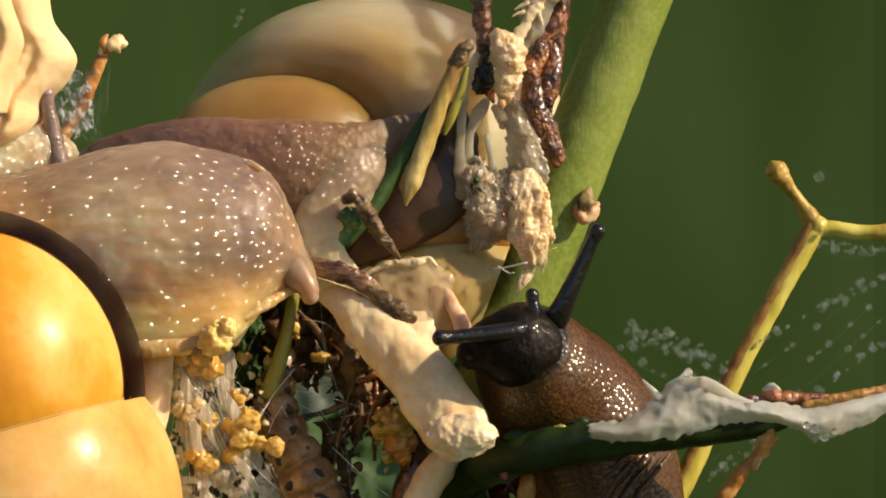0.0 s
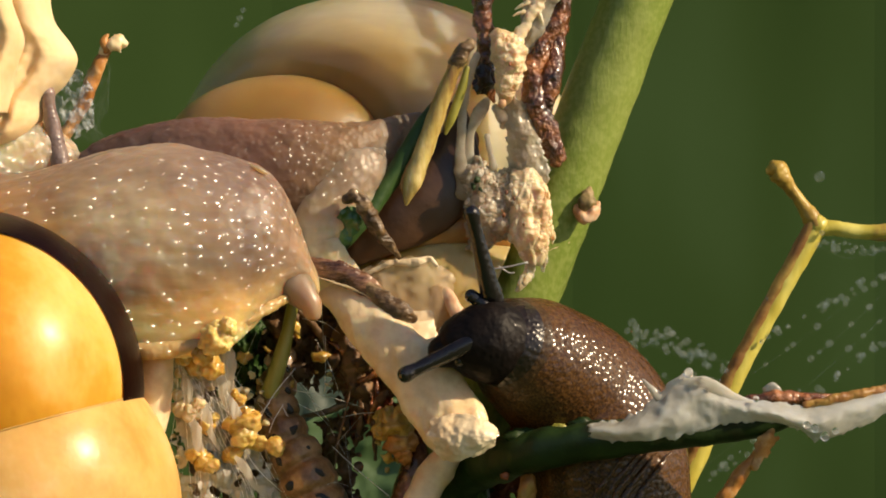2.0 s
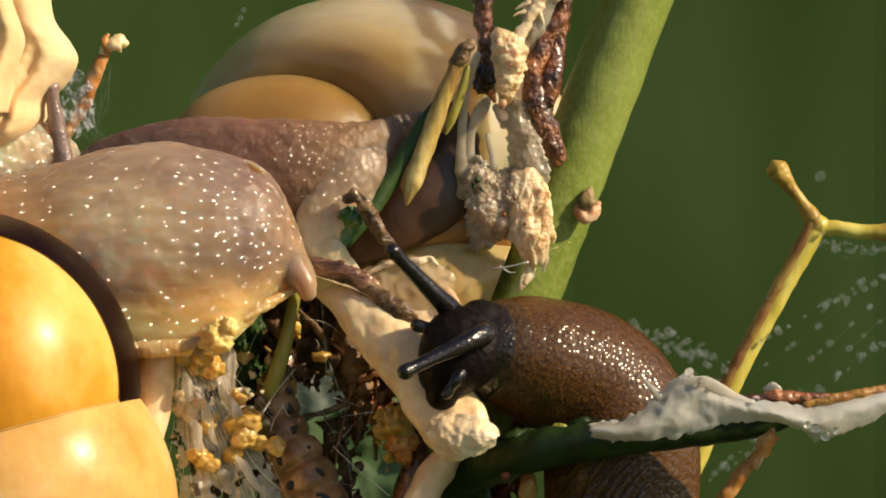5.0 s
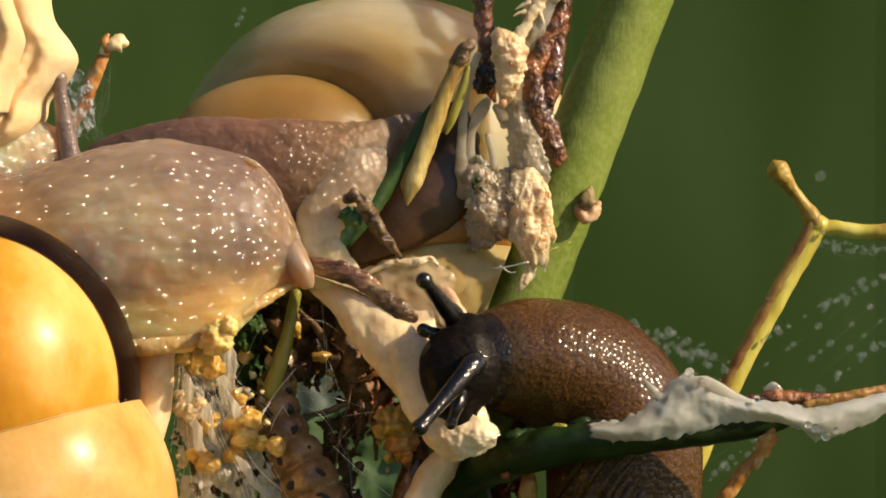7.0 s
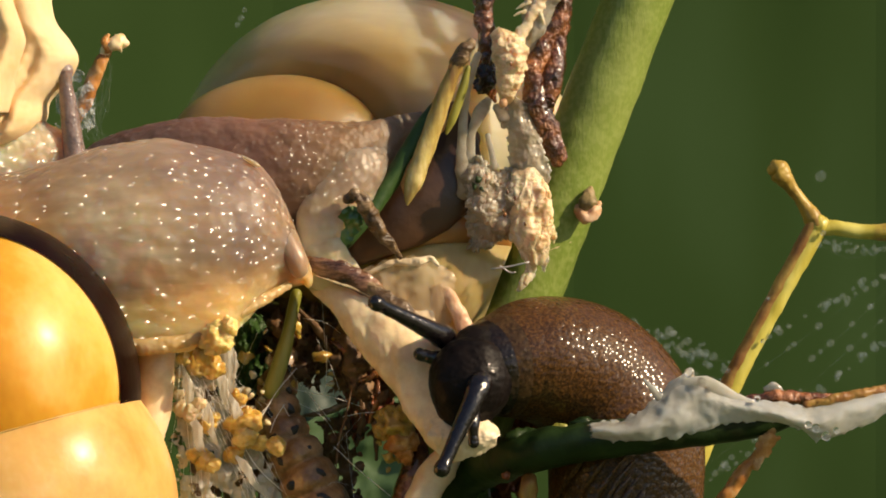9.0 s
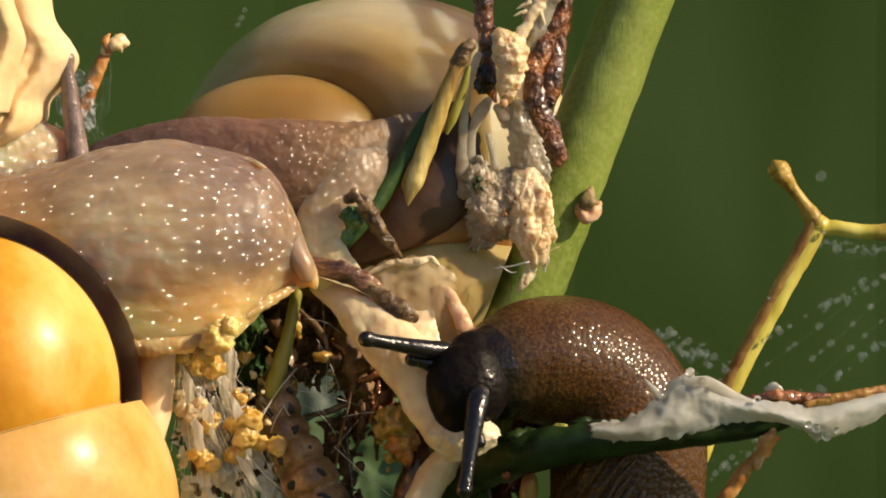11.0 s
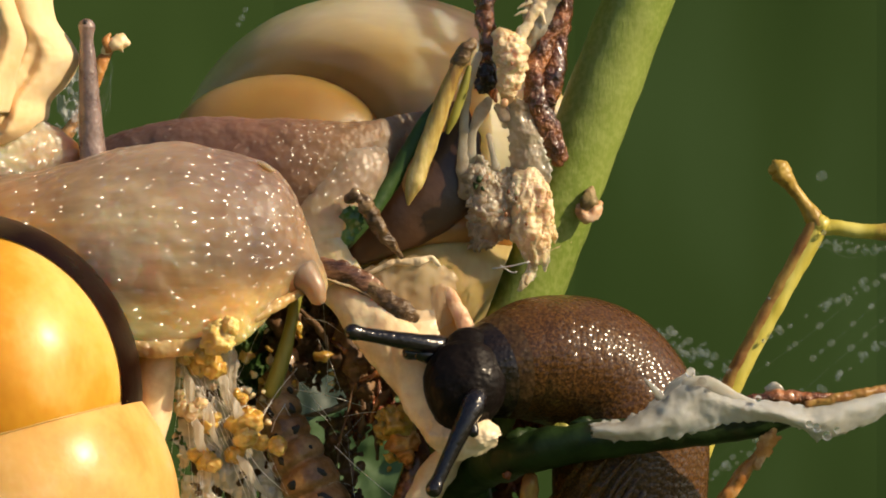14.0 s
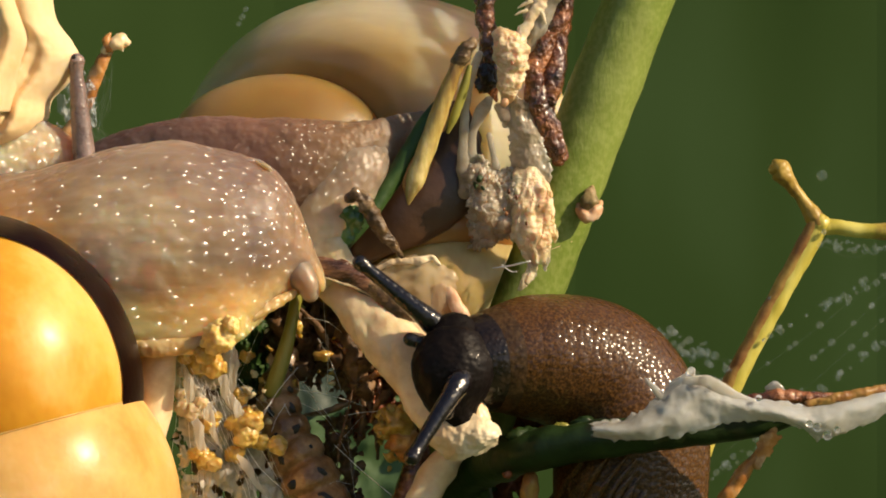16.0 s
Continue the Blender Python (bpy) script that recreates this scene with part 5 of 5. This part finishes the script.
def bearing(dx, dy):
    """Turn that brings the drawing's up direction to (dx, dy)."""
    return math.degrees(math.atan2(dx, -dy))


SPINE = [  # seconds, then the slug's middle line from below the branch to the neck
    (0.0, [(1085, 960), (1070, 850), (1045, 775), (1005, 715), (962, 665), (932, 612)]),
    (1.5, [(1088, 960), (1082, 850), (1065, 770), (1025, 705), (965, 650), (908, 606)]),
    (2.5, [(1091, 960), (1088, 850), (1074, 768), (1030, 698), (955, 642), (872, 602)]),
    (3.5, [(1095, 960), (1095, 850), (1085, 765), (1040, 690), (950, 635), (845, 605)]),
    (7.0, [(1100, 960), (1105, 850), (1100, 765), (1050, 682), (955, 640), (822, 640)]),
    (9.0, [(1104, 960), (1108, 850), (1104, 762), (1052, 678), (960, 638), (832, 660)]),
    (12.5, [(1108, 960), (1112, 850), (1110, 760), (1060, 672), (965, 638), (832, 672)]),
    (16.0, [(1110, 960), (1114, 850), (1112, 758), (1060, 670), (955, 635), (808, 648)])]
HEAD = [(0.0, 932, 608), (0.5, 925, 608), (1.0, 915, 606), (1.5, 900, 604), (2.0, 880, 598), (2.5, 865, 598), (3.0, 848, 595), (3.5, 835, 602), (4.2, 826, 605), (6.3, 805, 628), (7.0, 810, 642), (8.0, 810, 640),
        (9.0, 826, 664), (11.3, 820, 675), (12.5, 822, 682), (13.0, 824, 690), (14.0, 814, 670), (15.0, 800, 652), (16.0, 792, 645)]
FEEL_A = [(0.0, 1060, 407, 990, 560), (0.5, 1032, 402, 976, 550), (1.0, 987, 386, 953, 550), (1.5, 914, 370, 929, 540), (2.0, 836, 376, 873, 530), (2.5, 776, 378, 858, 530), (3.0, 718, 393, 830, 525), (3.5, 683, 420, 810, 532),
          (4.0, 689, 428, 790, 536), (4.2, 696, 418, 792, 536), (6.3, 692, 498, 789, 564), (6.6, 702, 486, 778, 562), (7.0, 750, 496, 803, 565), (7.5, 756, 504, 817, 562), (8.0, 733, 493, 787, 558), (8.5, 700, 502, 791, 573),
          (9.0, 664, 536, 783, 597), (9.2, 661, 540, 785, 601), (11.3, 644, 603, 791, 627), (12.0, 642, 600, 782, 622), (12.5, 640, 622, 780, 632), (13.0, 627, 642, 776, 657), (13.5, 627, 630, 783, 653), (14.0, 620, 588, 774, 616),
          (14.5, 614, 562, 773, 605), (15.0, 644, 497, 770, 586), (15.5, 634, 486, 772, 585), (16.0, 634, 466, 772, 580)]
FEEL_B = [(0.0, 780, 598, 935, 585), (0.5, 748, 614, 912, 601), (1.0, 720, 620, 885, 601), (1.5, 709, 642, 868, 601), (2.0, 718, 663, 864, 592), (2.5, 726, 657, 853, 597), (3.0, 774, 640, 870, 600), (3.5, 776, 636, 858, 605),
          (4.2, 747, 634, 849, 603), (6.3, 705, 737, 845, 629), (6.6, 716, 750, 841, 648), (7.0, 742, 758, 835, 650), (8.0, 726, 750, 851, 648), (8.5, 743, 784, 856, 676), (9.0, 781, 832, 846, 690), (9.2, 795, 830, 840, 694),
          (11.3, 821, 872, 845, 713), (12.0, 782, 872, 843, 713), (12.5, 822, 890, 848, 725), (13.0, 845, 892, 854, 735), (13.5, 828, 880, 843, 735), (14.0, 765, 868, 834, 722), (14.5, 744, 852, 833, 705), (15.0, 774, 810, 823, 685), (16.0, 726, 812, 807, 685)]
FEEL_C = [(0.0, 944, 520, 950, 570), (1.5, 862, 504, 895, 560), (2.5, 802, 552, 850, 570), (3.5, 738, 566, 800, 585), (4.2, 735, 572, 800, 590), (7.0, 748, 584, 790, 600), (9.0, 742, 627, 790, 640), (11.3, 725, 640, 775, 650), (12.5, 724, 662, 775, 665), (14.5, 720, 612, 772, 620), (16.0, 722, 602, 772, 618)]
FEEL_D = [(0.0, 832, 630, 880, 620), (1.5, 806, 634, 856, 620), (2.2, 816, 640, 856, 622), (3.0, 808, 662, 832, 632), (3.5, 795, 690, 830, 640), (4.2, 790, 690, 825, 640), (7.0, 798, 752, 815, 700), (9.0, 838, 785, 835, 730), (12.5, 850, 780, 840, 740), (16.0, 790, 735, 800, 690)]
MOUTH = [(0.0, 550, 524), (1.0, 560, 534), (1.5, 565, 542), (2.5, 543, 560), (3.5, 546, 558), (4.2, 546, 540), (6.5, 537, 500), (7.5, 541, 495), (9.0, 527, 478), (11.5, 545, 490), (12.5, 556, 496), (13.5, 556, 515), (14.5, 560, 532), (16.0, 545, 522)]
CHIN = [(0.0, 412, 600), (1.5, 404, 612), (2.5, 390, 606), (4.2, 402, 575), (6.5, 420, 565), (9.0, 412, 540), (12.5, 432, 556), (14.5, 412, 592), (16.0, 412, 575)]
SHIFT = [(0.0, 0, 0), (1.5, 6, 6), (3.5, 2, 8), (6.5, -8, -4), (9.0, -14, -6), (11.5, 4, -2), (12.5, 14, 0), (14.5, 18, 4), (16.0, 12, 2)]
SWAY = [(0.0, 4.6, -5), (1.0, 10, -6), (1.5, 4, -3), (2.5, 1.5, -3), (4.0, -4, -1), (6.5, -5.6, 0), (8.0, -6, 2), (9.0, -5.4, 2), (11.5, -4.2, 2), (12.5, 3.4, 0.3), (13.5, -10, 6), (14.5, 0.8, 3), (15.5, -10.4, 6), (16.0, -2.6, 4.4)]
STALK = [(0.0, 84, 165), (4.2, 88, 160), (7.0, 104, 138), (9.0, 114, 125), (11.5, 118, 90), (12.5, 130, 56), (13.5, 145, 48), (14.5, 154, 48), (15.2, 150, 70), (16.0, 132, 110)]


def motions():
    for i, seg in enumerate(segments):
        s = i / (SEGS - 1)
        rows = []
        for t, line in SPINE:
            c = curve_points([(*p, w) for p, w in zip(line, (50, 50, 48, 35, -10, -65))], 201)
            k = int(round(s * 200))
            a, b = c[max(0, k - 4)], c[min(200, k + 4)]
            rows.append((t, turned(slug, c[k], bearing(b[0] - a[0], b[1] - a[1]))))
        walk(seg, rows)
    walk(slug_head, [(t, turned(slug, (x, y, float(np.interp(t, [3.5, 7], [-80, -100]))), float(np.interp(t, [0, 2, 3, 4.2, 6.3, 16], [62, 58, 48, 22, -20, -30])))) for t, x, y in HEAD])
    for ob, keys, w, size in ((tent_a, FEEL_A, -90, 165), (tent_b, FEEL_B, -122, 165), (tent_c, FEEL_C, -95, 45), (tent_d, FEEL_D, -112, 45)):
        rows = []
        for t, x, y, bx, by in keys:
            near = float(np.interp(t, [3.5, 6.3], [0, 62])) if ob is tent_b or ob is tent_d else 0.0
            d = min(1.0, math.hypot(x - bx, y - by) / size)
            lean = math.degrees(math.acos(d))
            rows.append((t, turned(slug, (x, y, w - near - size * math.sin(radians(lean))), bearing(x - bx, y - by), lean)))
        walk(ob, rows)
    for ob in (body, foot_rim):
        walk(ob, [(t, turned(gold, (BODY_AT[0] + dx * 0.8, BODY_AT[1] + dy * 0.6, 0), dy * 0.12)) for t, dx, dy in SHIFT])
    walk(lobe_a, [(t, turned(gold, (x, y, -70), 0)) for t, x, y in MOUTH])
    walk(lobe_b, [(t, turned(gold, (x, y, -60), 0)) for t, x, y in CHIN])
    walk(whorl, [(t, Matrix.Translation(Vector((dx * U, 0, -dy * U)))) for t, dx, dy in SWAY])
    walk(knob, [(t, turned(gold, (455 + dx * 0.8, 292 + dy, -70), 0)) for t, dx, dy in SHIFT])
    walk(eye_stalk, [(t, turned(gold, (x, y, 60), (x - 150) * 0.12)) for t, x, y in STALK])


motions()
